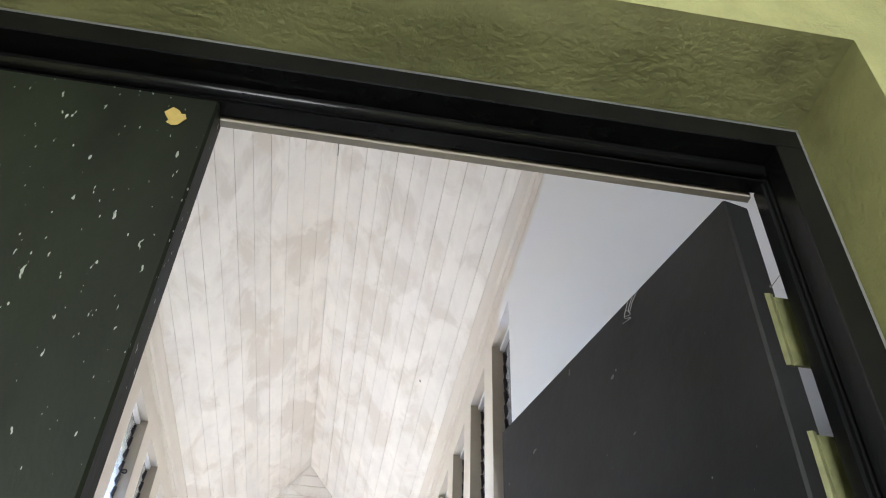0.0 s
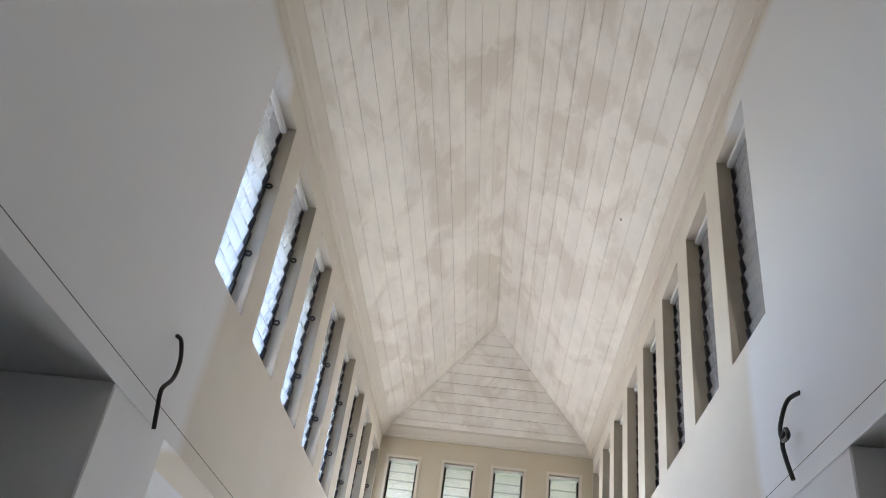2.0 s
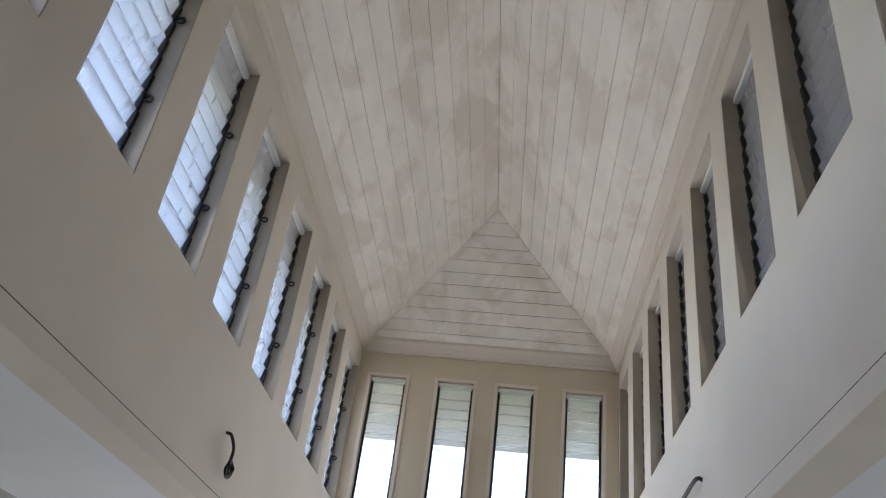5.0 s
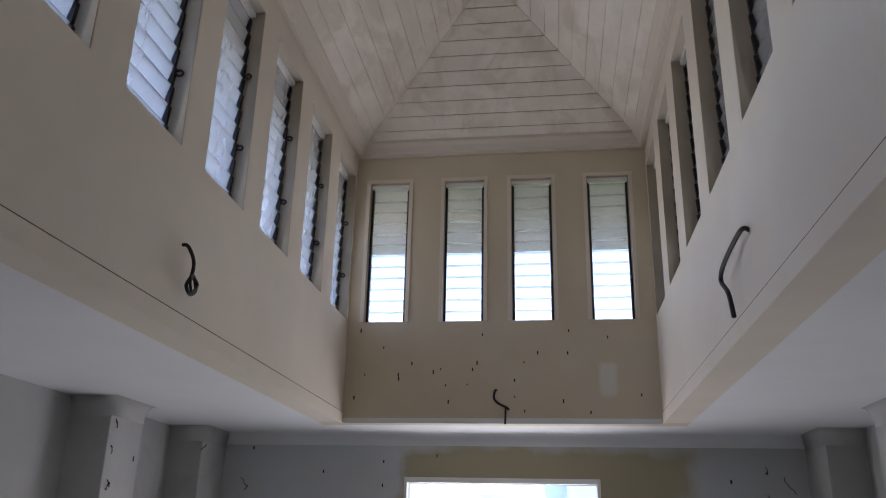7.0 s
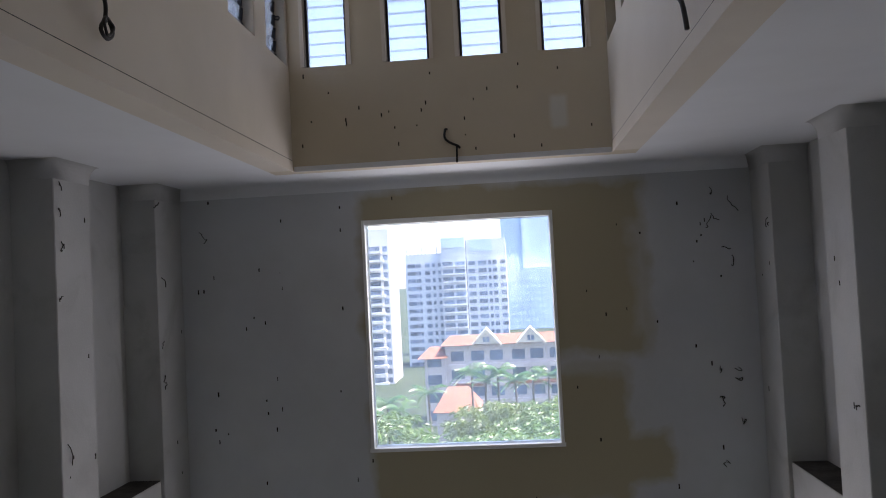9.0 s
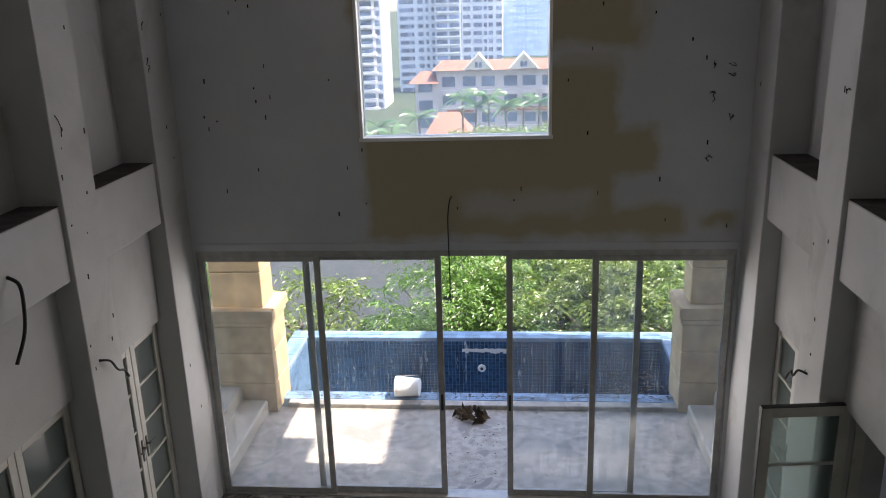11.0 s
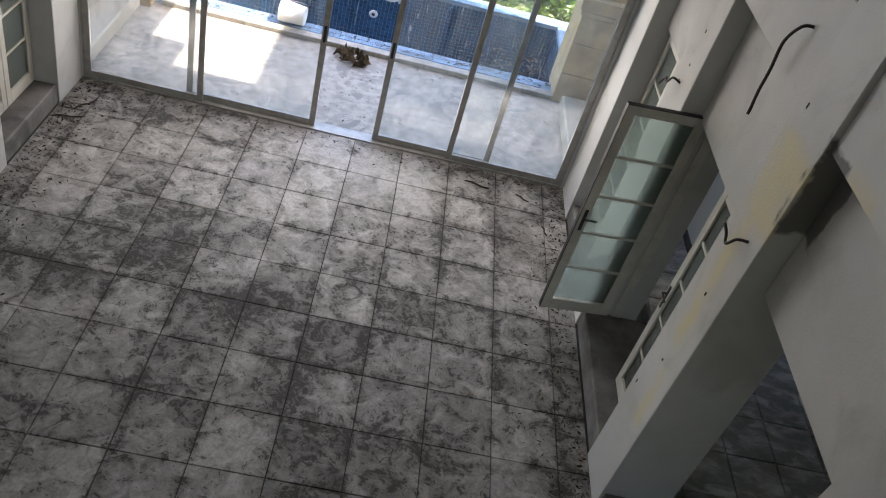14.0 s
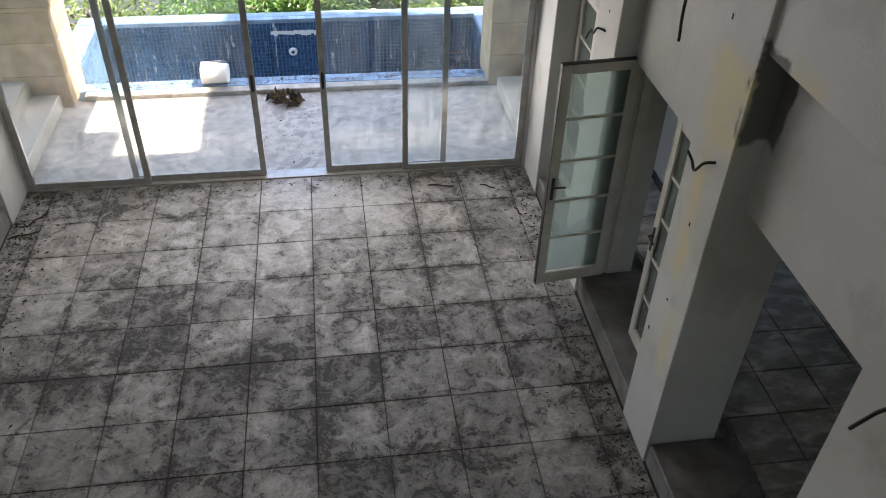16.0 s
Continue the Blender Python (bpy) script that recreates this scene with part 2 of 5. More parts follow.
TILE = stained_tile()
GROUT = mat("dirty_grout", (0.035, 0.033, 0.03), 0.9, var=0.2, bump=0.2)
PLINTH = mat("raw_concrete_plinth", (0.13, 0.125, 0.12), 0.75, var=0.2, scale=4, bump=0.25, second=(0.05, 0.05, 0.048), mask=(0.5, 0.62))
LEDGE = mat("black_ledge_dust", (0.045, 0.042, 0.038), 0.95, var=0.25, scale=8, fine=60, bump=0.4)
WETFLOOR = mat("dark_side_room_floor", (0.34, 0.318, 0.28), 0.5, var=0.3, scale=5, bump=0.25, second=(0.17, 0.158, 0.138), mask=(0.42, 0.6), mscale=6, stretch=(0.8, 1.5, 1))
ALU = mat("aluminium_frame", (0.36, 0.355, 0.335), 0.4, metal=0.35, var=0.08, scale=12, bump=0.03)
BLACKMETAL = mat("black_louvre_carrier", (0.015, 0.015, 0.017), 0.5, var=0.2, bump=0.05)
WHITEWOOD = mat("white_door_paint", (0.46, 0.45, 0.405), 0.5, var=0.08, scale=4, fine=40, bump=0.06, second=(0.35, 0.33, 0.28), mask=(0.62, 0.75), mscale=5)
WHITETRIM = mat("white_window_trim", (0.78, 0.78, 0.76), 0.5, var=0.03, bump=0.04)
CABLE = mat("black_cable", (0.01, 0.01, 0.01), 0.5, var=0.1, bump=0.0)
TERRACE = mat("worn_terrace_screed", (0.33, 0.302, 0.258), 0.55, var=0.16, scale=9, fine=45, bump=0.4, second=(0.2, 0.188, 0.168), mask=(0.555, 0.6), mscale=2.4, spots=(26, 0.68, (0.07, 0.065, 0.055)))
STONE = mat("sandstone_cladding", (0.5, 0.365, 0.205), 0.8, var=0.12, scale=5, fine=60, bump=0.35, random_tint=0.06)
RENDER = mat("outside_render", (0.38, 0.34, 0.27), 0.8, var=0.08, scale=1.5, bump=0.15)
SOFFIT = mat("cream_soffit", (0.75, 0.71, 0.66), 0.8, var=0.05, scale=1.5, bump=0.1)
MOSAIC = mat("blue_pool_mosaic", (0.028, 0.078, 0.145), 0.25, var=0.2, scale=6, bump=0.0, random_tint=0.4, second=(0.42, 0.47, 0.5), mask=(0.61, 0.65), mscale=17, stretch=(1, 1, 0.16))
COPING = mat("pale_blue_mosaic", (0.13, 0.225, 0.34), 0.3, var=0.15, scale=6, bump=0.0, random_tint=0.3)
POOLGROUT = mat("pool_grout", (0.2, 0.28, 0.37), 0.8, var=0.15)
PLASTIC = mat("white_plastic_bucket", (0.8, 0.8, 0.78), 0.4, var=0.04, bump=0.03)
LEAFDRY = mat("dry_leaves", (0.11, 0.075, 0.042), 0.8, var=0.3, scale=20, bump=0.0, random_tint=0.4)
DIRT = mat("dead_leaf_litter", (0.025, 0.02, 0.015), 0.9, var=0.3, scale=20, bump=0.0, random_tint=0.4)
BARK = mat("grey_bark", (0.16, 0.13, 0.1), 0.9, var=0.25, scale=8, bump=0.5)
LAWN = mat("garden_ground", (0.032, 0.05, 0.02), 0.9, var=0.3, scale=0.6, bump=0.3)
GLASS = glass_mat("dusty_clear_glass", (0.96, 0.965, 0.955), 0.03, cover=(0.8, 0.8, 0.78), dust=0.05)
# the pale cover on this pane imitates the haze over the town
CLEAR = glass_mat("haze_veiled_glass", (0.98, 0.99, 0.99), 0.02, cover=(0.86, 0.89, 0.95), dust=0.13, vary=0.2)
LOUVRE = glass_mat("louvre_glass", (0.9, 0.9, 0.91), 0.12, cover=(0.88, 0.88, 0.9), dust=0.24, vary=0.06)
FROST = glass_mat("hazy_door_glass", (0.68, 0.76, 0.74), 0.12, cover=(0.62, 0.68, 0.66), dust=0.16, vary=0.2)



def patch_over(m, colour, rects, wobble=0.12, soft=0.03, scale=2.5):
    """A second colour, mostly old paint left bare, in areas with ragged edges: rects of (axis, low, high) triples, in
    metres.
    """
    nt = m.node_tree
    N, L = nt.nodes, nt.links
    b = N["Principled BSDF"]
    old = b.inputs["Base Color"].links[0].from_socket
    geo = N.new("ShaderNodeNewGeometry")
    nz = N.new("ShaderNodeTexNoise")
    nz.inputs["Scale"].default_value, nz.inputs["Detail"].default_value = scale, 5.0
    L.new(geo.outputs["Position"], nz.inputs["Vector"])
    vm = N.new("ShaderNodeVectorMath")
    vm.operation = "MULTIPLY_ADD"
    L.new(nz.outputs["Color"], vm.inputs[0])
    vm.inputs[1].default_value = (2 * wobble,) * 3
    vm.inputs[2].default_value = (-wobble,) * 3
    ad = N.new("ShaderNodeVectorMath")
    ad.operation = "ADD"
    L.new(geo.outputs["Position"], ad.inputs[0])
    L.new(vm.outputs[0], ad.inputs[1])
    sp = N.new("ShaderNodeSeparateXYZ")
    L.new(ad.outputs[0], sp.inputs[0])
    total = None
    for rect in rects:
        acc = None
        for ax, lo, hi in rect:
            for edge, sign in ((lo, 1), (hi, -1)):
                r = N.new("ShaderNodeMapRange")
                r.inputs[1].default_value, r.inputs[2].default_value = edge - sign * soft, edge + sign * soft
                L.new(sp.outputs["xyz".index(ax)], r.inputs[0])
                if acc is None:
                    acc = r.outputs[0]
                else:
                    mu = N.new("ShaderNodeMath")
                    mu.operation = "MULTIPLY"
                    L.new(acc, mu.inputs[0])
                    L.new(r.outputs[0], mu.inputs[1])
                    acc = mu.outputs[0]
        if total is None:
            total = acc
        else:
            mx = N.new("ShaderNodeMath")
            mx.operation = "MAXIMUM"
            L.new(total, mx.inputs[0])
            L.new(acc, mx.inputs[1])
            total = mx.outputs[0]
    mix = N.new("ShaderNodeMix")
    mix.data_type = "RGBA"
    L.new(total, mix.inputs[0])
    L.new(old, mix.inputs[6])
    mix.inputs[7].default_value = (*colour, 1)
    L.new(mix.outputs[2], b.inputs["Base Color"])


patch_over(FARWALL, (0.38, 0.335, 0.23), [(("x", -1.13, 1.36), ("z", 4.4, 5.93)), (("x", -1.1, 1.12), ("z", 2.74, 4.3)), (("x", 1.0, 1.46), ("z", 3.3, 3.72)), (("x", 0.9, 1.75), ("z", 2.78, 3.02)), (("x", 1.9, 2.2), ("z", 2.8, 2.95))], 0.17, 0.05, 2.6)
patch_over(FARWALL, (0.44, 0.425, 0.385), [(("x", -0.2, 0.95), ("z", 2.95, 3.16)), (("x", 1.22, 1.34), ("z", 4.6, 5.5)), (("x", 0.62, 1.15), ("z", 4.24, 4.36))], 0.15, 0.06, 3.0)
# lantern walls are paler and greyer towards the gallery end
patch_over(LWALL, (0.72, 0.72, 0.72), [(("y", 0.0, 6.42), ("z", 5.0, 8.3))], 0.12, 0.05, 0.8)
patch_over(LEND, (0.62, 0.6, 0.54), [(("x", 0.55, 0.68), ("y", 12.0, 12.4), ("z", 6.25, 6.5))], 0.03, 0.02, 4.0)
patch_over(WALL, (0.46, 0.42, 0.27), [(("x", 2.1, 2.26), ("y", 9.1, 9.6), ("z", 2.45, 2.95)), (("x", 2.1, 2.26), ("y", 9.36, 9.5), ("z", 1.5, 2.5)), (("x", 2.1, 2.26), ("y", 9.3, 9.4), ("z", 0.8, 1.3)), (("x", 2.2, 2.3), ("y", 8.7, 9.0), ("z", 2.85, 3.12))], 0.09, 0.04, 4.0)
patch_over(WALL, (0.12, 0.12, 0.115), [(("x", 2.25, 2.5), ("y", 9.1, 9.25), ("z", 2.56, 3.03)), (("x", 2.23, 2.32), ("y", 9.0, 9.22), ("z", 2.9, 3.1))], 0.08, 0.012, 6.0)

patch_over(GREEN, (0.09, 0.075, 0.045), [(("x", 0.47, 0.52), ("y", 2.615, 2.64), ("z", 5.6, 5.75)), (("x", 0.535, 0.57), ("y", 2.675, 2.7), ("z", 5.62, 5.7))], 0.035, 0.03, 28.0)

# ---------------------------------------------------------------- mesh helpers


def box(bm, x0, x1, y0, y1, z0, z1):
    vs = [bm.verts.new((x, y, z)) for z in (z0, z1) for y in (y0, y1) for x in (x0, x1)]
    for q in ((0, 2, 3, 1), (4, 5, 7, 6), (0, 1, 5, 4), (2, 6, 7, 3), (0, 4, 6, 2), (1, 3, 7, 5)):
        bm.faces.new([vs[i] for i in q])
    return vs


def bevelled(bm, w=0.004, seg=1):
    bmesh.ops.bevel(bm, geom=list(bm.edges), offset=w, segments=seg, affect="EDGES", clamp_overlap=True)


def mesh_of(name, bm, material, smooth=False):
    me = bpy.data.meshes.new(name)
    bmesh.ops.recalc_face_normals(bm, faces=bm.faces)
    bm.to_mesh(me)
    bm.free()
    for mt in (material if isinstance(material, (list, tuple)) else [material]):
        me.materials.append(mt)
    if smooth:
        for p in me.polygons:
            p.use_smooth = True
    return me


def part(name, bm, material, parent=None, label="", smooth=False):
    ob = new(name, mesh_of(name, bm, material, smooth))
    if parent is not None:
        ob.parent = parent
    if label:
        ob["label"] = label
    return ob


def thing(name, m, label, category, group="", kind=""):
    e = new(name)
    e.matrix_world = m
    return tagged(e, label, category, group, kind)


def slab(name, axis, a0, a1, us, vs, holes, material, label="", kind="structure", category=""):
    """A plate with rectangular holes right through it. axis: its normal; a0, a1: its two faces; us, vs: its extent along the other two axes."""
    ucut = sorted({*us, *[h[0] for h in holes], *[h[1] for h in holes]})
    vcut = sorted({*vs, *[h[2] for h in holes], *[h[3] for h in holes]})
    ucut = [u for u in ucut if us[0] <= u <= us[1]]
    vcut = [v for v in vcut if vs[0] <= v <= vs[1]]
    bm = bmesh.new()

    def P(a, u, v):
        return {"x": (a, u, v), "y": (u, a, v), "z": (u, v, a)}[axis]

    def solid(i, j):
        if not (0 <= i < len(ucut) - 1 and 0 <= j < len(vcut) - 1):
            return False
        u, v = (ucut[i] + ucut[i + 1]) / 2, (vcut[j] + vcut[j + 1]) / 2
        return not any(h[0] < u < h[1] and h[2] < v < h[3] for h in holes)

    def quad(*ps):
        bm.faces.new([bm.verts.new(p) for p in ps])

    for i in range(len(ucut) - 1):
        for j in range(len(vcut) - 1):
            if not solid(i, j):
                continue
            u0, u1, v0, v1 = ucut[i], ucut[i + 1], vcut[j], vcut[j + 1]
            for a in (a0, a1):
                quad(P(a, u0, v0), P(a, u1, v0), P(a, u1, v1), P(a, u0, v1))
            for di, dj, p, q in ((-1, 0, (u0, v0), (u0, v1)), (1, 0, (u1, v0), (u1, v1)), (0, -1, (u0, v0), (u1, v0)), (0, 1, (u0, v1), (u1, v1))):
                if not solid(i + di, j + dj):
                    quad(P(a0, *p), P(a0, *q), P(a1, *q), P(a1, *p))
    bmesh.ops.remove_doubles(bm, verts=bm.verts, dist=1e-5)
    ob = part(name, bm, material)
    return tagged(ob, label, category or name.split("_")[0], kind=kind)


def block(name, x0, x1, y0, y1, z0, z1, material, label, kind="structure", category="wall", bev=0.006):
    bm = bmesh.new()
    box(bm, x0, x1, y0, y1, z0, z1)
    if bev:
        bevelled(bm, bev)
    return tagged(part(name, bm, material), label, category, kind=kind)


def tube(bm, pts, r, n=6):
    """A round rod along points."""
    rings = []
    for i, p in enumerate(pts):
        p = Vector(p)
        d = (Vector(pts[min(i + 1, len(pts) - 1)]) - Vector(pts[max(i - 1, 0)])).normalized()
        a = d.orthogonal().normalized()
        if rings:
            a = (prev - d * prev.dot(d)).normalized()
        prev = a
        c = d.cross(a)
        rad = r[i] if isinstance(r, (list, tuple)) else r
        rings.append([bm.verts.new(p + (a * math.cos(2 * math.pi * k / n) + c * math.sin(2 * math.pi * k / n)) * rad) for k in range(n)])
    for s, t in zip(rings, rings[1:]):
        for k in range(n):
            bm.faces.new((s[k], s[(k + 1) % n], t[(k + 1) % n], t[k]))
    bm.faces.new(rings[0][::-1])
    bm.faces.new(rings[-1])


def smooth_path(pts, n=6):
    """Catmull-Rom through the points."""
    pts = [Vector(p) for p in pts]
    out = []
    for i in range(len(pts) - 1):
        a, b, c, d = pts[max(i - 1, 0)], pts[i], pts[i + 1], pts[min(i + 2, len(pts) - 1)]
        for k in range(n):
            t = k / n
            out.append(0.5 * ((2 * b) + (c - a) * t + (2 * a - 5 * b + 4 * c - d) * t * t + (3 * b - a - 3 * c + d) * t ** 3))
    out.append(pts[-1])
    return out


# ---------------------------------------------------------------- plan
XL, XR = -2.77, 2.24            # hall: faces of the pilasters
YF = 13.02                      # hall: far wall
ZC = 6.04                       # flat ceiling
LX0, LX1, LY0, LY1 = -1.50, 1.012, 2.80, 12.235   # lantern shaft
SILL, HEAD = 6.87, 8.18
RIDGE_X, RIDGE_Z, EAVE_Z = -0.244, 9.42, 8.46
GAL = 3.45                      # gallery floor
WINY = [6.66 + 0.79 * k for k in range(8)]        # far jambs of the lantern windows
WINW = 0.53
ENDX = [(-1.37, -1.02), (-0.71, -0.365), (-0.135, 0.215), (0.51, 0.86)]
BAYS = [(11.45, 12.5), (9.65, 11.0), (7.89, 9.2)]
PIERS = [(12.5, YF), (11.0, 11.45), (9.2, 9.65), (7.42, 7.89)]

# hall floor bed, side rooms, ground
block("floor", XL - 0.02, XR + 0.02, 5.0, YF + 0.05, -0.2, -0.012, GROUT, "dirt-filled bed under the large floor tiles", category="floor", bev=0)
slab("wall_far", "y", YF, YF + 0.22, (-6.0, 6.2), (-0.2, ZC - 0.002), [(-2.755, 2.21, -0.2, 2.63), (-1.12, 0.562, 3.655, 5.675), (3.0, 4.8, 0.5, 2.1)], FARWALL, "grey painted far wall with a square window")
slab("ceiling", "z", ZC, ZC + 0.25, (-6.0, 6.2), (2.605, YF + 0.22), [(LX0 - 0.2, LX1 + 0.2, LY0 - 0.2, LY1 + 0.2)], CEIL, "flat white plaster ceiling round the lantern shaft", category="ceiling")
LHOLES = [(y - WINW, y, SILL, HEAD) for y in WINY]
slab("lantern_wall_left", "x", LX0 - 0.2, LX0, (LY0, LY1), (ZC, 8.7), LHOLES, LWALL, "cream lantern wall with tall louvre openings", category="wall")
slab("lantern_wall_right", "x", LX1, LX1 + 0.2, (LY0, LY1), (ZC, 8.7), LHOLES, LWALL, "cream lantern wall with tall louvre openings", category="wall")
slab("lantern_wall_end", "y", LY1, LY1 + 0.2, (LX0 - 0.2, LX1 + 0.2), (ZC, 8.7), [(a, b, 6.858, 8.12) for a, b in ENDX], LEND, "cream lantern end wall with four louvre openings", category="wall")
slab("lantern_wall_near", "y", LY0 - 0.2, LY0, (LX0 - 0.2, LX1 + 0.2), (ZC, 8.7), [], LGREY, "white lantern wall above the gallery door", category="wall")

# lantern roof: boards on two long slopes and two hips, in one mesh


def board_slope(bm, a, b, c, d, width, gap, thick):
    """Boards between the edges a-b (low) and d-c (high), laid along a-b."""
    a, b, c, d = (Vector(v) for v in (a, b, c, d))
    n = (b - a).cross(d - a).normalized()
    if n.z < 0:
        n = -n
    length = ((d - a) - (b - a).normalized() * (d - a).dot((b - a).normalized())).length
    rows = max(1, round(length / width))
    for i in range(rows):
        s, t = (i + gap / 2 / width) / rows, (i + 1 - (gap / 2 / width if i < rows - 1 else 0)) / rows
        lo0, lo1, hi0, hi1 = a.lerp(d, s), b.lerp(c, s), a.lerp(d, t), b.lerp(c, t)
        off = n * random.uniform(0, 0.003)
        v = [bm.verts.new(p + off) for p in (lo0, lo1, hi1, hi0)]
        w = [bm.verts.new(p + off + n * thick) for p in (lo0, lo1, hi1, hi0)]
        bm.faces.new(v)
        bm.faces.new(w[::-1])
        for k in range(4):
            bm.faces.new((v[k], v[(k + 1) % 4], w[(k + 1) % 4], w[k]))


bm = bmesh.new()
e = 0.07
A0, A1 = (LX0 + e, LY0 + e, EAVE_Z), (LX0 + e, LY1 - e, EAVE_Z)
B0, B1 = (LX1 - e, LY0 + e, EAVE_Z), (LX1 - e, LY1 - e, EAVE_Z)
R0, R1 = (RIDGE_X, LY0 + 1.08, RIDGE_Z), (RIDGE_X, LY1 - 1.08, RIDGE_Z)
board_slope(bm, A0, A1, R1, R0, 0.14, 0.003, 0.03)
board_slope(bm, B0, B1, R1, R0, 0.14, 0.003, 0.03)
board_slope(bm, A1, B1, R1, R1, 0.125, 0.005, 0.03)
board_slope(bm, A0, B0, R0, R0, 0.125, 0.003, 0.03)
tagged(part("ceiling_lantern", bm, PLANK), "limewashed timber boards of the hipped lantern ceiling", "ceiling", kind="structure")
# roof skin above the boards and the sloping eaves outside
bm = bmesh.new()
oz = 7.95
O = [(LX0 - 0.75, LY0 - 0.6, oz), (LX1 + 1.5, LY0 - 0.6, oz), (LX1 + 1.5, LY1 + 1.4, oz), (LX0 - 0.75, LY1 + 1.4, oz)]
I = [(LX0 - 0.2, LY0 - 0.2, 8.6), (LX1 + 0.2, LY0 - 0.2, 8.6), (LX1 + 0.2, LY1 + 0.2, 8.6), (LX0 - 0.2, LY1 + 0.2, 8.6)]
ov, iv = [bm.verts.new(p) for p in O], [bm.verts.new(p) for p in I]
ou, iu = [bm.verts.new((p[0], p[1], p[2] + 0.12)) for p in O], [bm.verts.new((RIDGE_X, LY0 + 1.0, 9.75)), bm.verts.new((RIDGE_X, LY1 - 1.0, 9.75))]
for k in range(4):
    bm.faces.new((ov[k], ov[(k + 1) % 4], iv[(k + 1) % 4], iv[k]))
    bm.faces.new((ov[k], ov[(k + 1) % 4], ou[(k + 1) % 4], ou[k]))
bm.faces.new((ou[0], ou[1], iu[0]))
bm.faces.new((ou[1], ou[2], iu[1], iu[0]))
bm.faces.new((ou[2], ou[3], iu[1]))
bm.faces.new((ou[3], ou[0], iu[0], iu[1]))
tagged(part("roof_lantern", bm, SOFFIT), "pale soffit and roof over the lantern", "roof", kind="structure")

# cornice under the boards, trim line at the foot of the shaft


def cornice(name, x0, x1, y0, y1, z, label):
    """A stepped moulding round the inside of a rectangle."""
    prof = [(0.0, 0.0), (0.03, 0.0), (0.035, 0.02), (0.055, 0.03), (0.075, 0.07), (0.1, 0.1), (0.1, 0.16), (0.0, 0.16)]
    bm = bmesh.new()
    rings = []
    for o, h in prof:
        rings.append([bm.verts.new(p) for p in ((x0 + o, y0 + o, z + h), (x1 - o, y0 + o, z + h), (x1 - o, y1 - o, z + h), (x0 + o, y1 - o, z + h))])
    for s, t in zip(rings, rings[1:]):
        for k in range(4):
            bm.faces.new((s[k], s[(k + 1) % 4], t[(k + 1) % 4], t[k]))
    return tagged(part(name, bm, LWALL), label, "trim", kind="structure")


cornice("trim_lantern_cornice", LX0 + 0.001, LX1 - 0.001, LY0 + 0.001, LY1 - 0.001, 8.365, "cream moulded cornice below the boarded ceiling")
# boxed edge at the foot of the shaft
for nm, x0, x1, y0, y1 in (("left", LX0 + 0.001, LX0 + 0.006, LY0 + 0.01, LY1 - 0.008), ("right", LX1 - 0.006, LX1 - 0.001, LY0 + 0.01, LY1 - 0.008)):
    block("trim_shaft_" + nm, x0, x1, y0, y1, ZC - 0.012, ZC + 0.075, LWALL, "flat pale edge board at the foot of the lantern", category="trim", bev=0.002)
block("trim_shaft_end", LX0 + 0.01, LX1 - 0.01, LY1 - 0.006, LY1 - 0.001, ZC - 0.012, ZC + 0.03, CEIL, "flat pale edge board at the foot of the lantern", category="trim", bev=0.002)

for nm, x0, x1 in (("left", LX0 + 0.0005, LX0 + 0.003), ("right", LX1 - 0.003, LX1 - 0.0005)):
    block("trim_joint_" + nm, x0, x1, LY0 + 0.02, LY1 - 0.02, ZC + 0.0755, ZC + 0.08, PLINTH, "thin dark joint above the edge board", category="trim", bev=0)

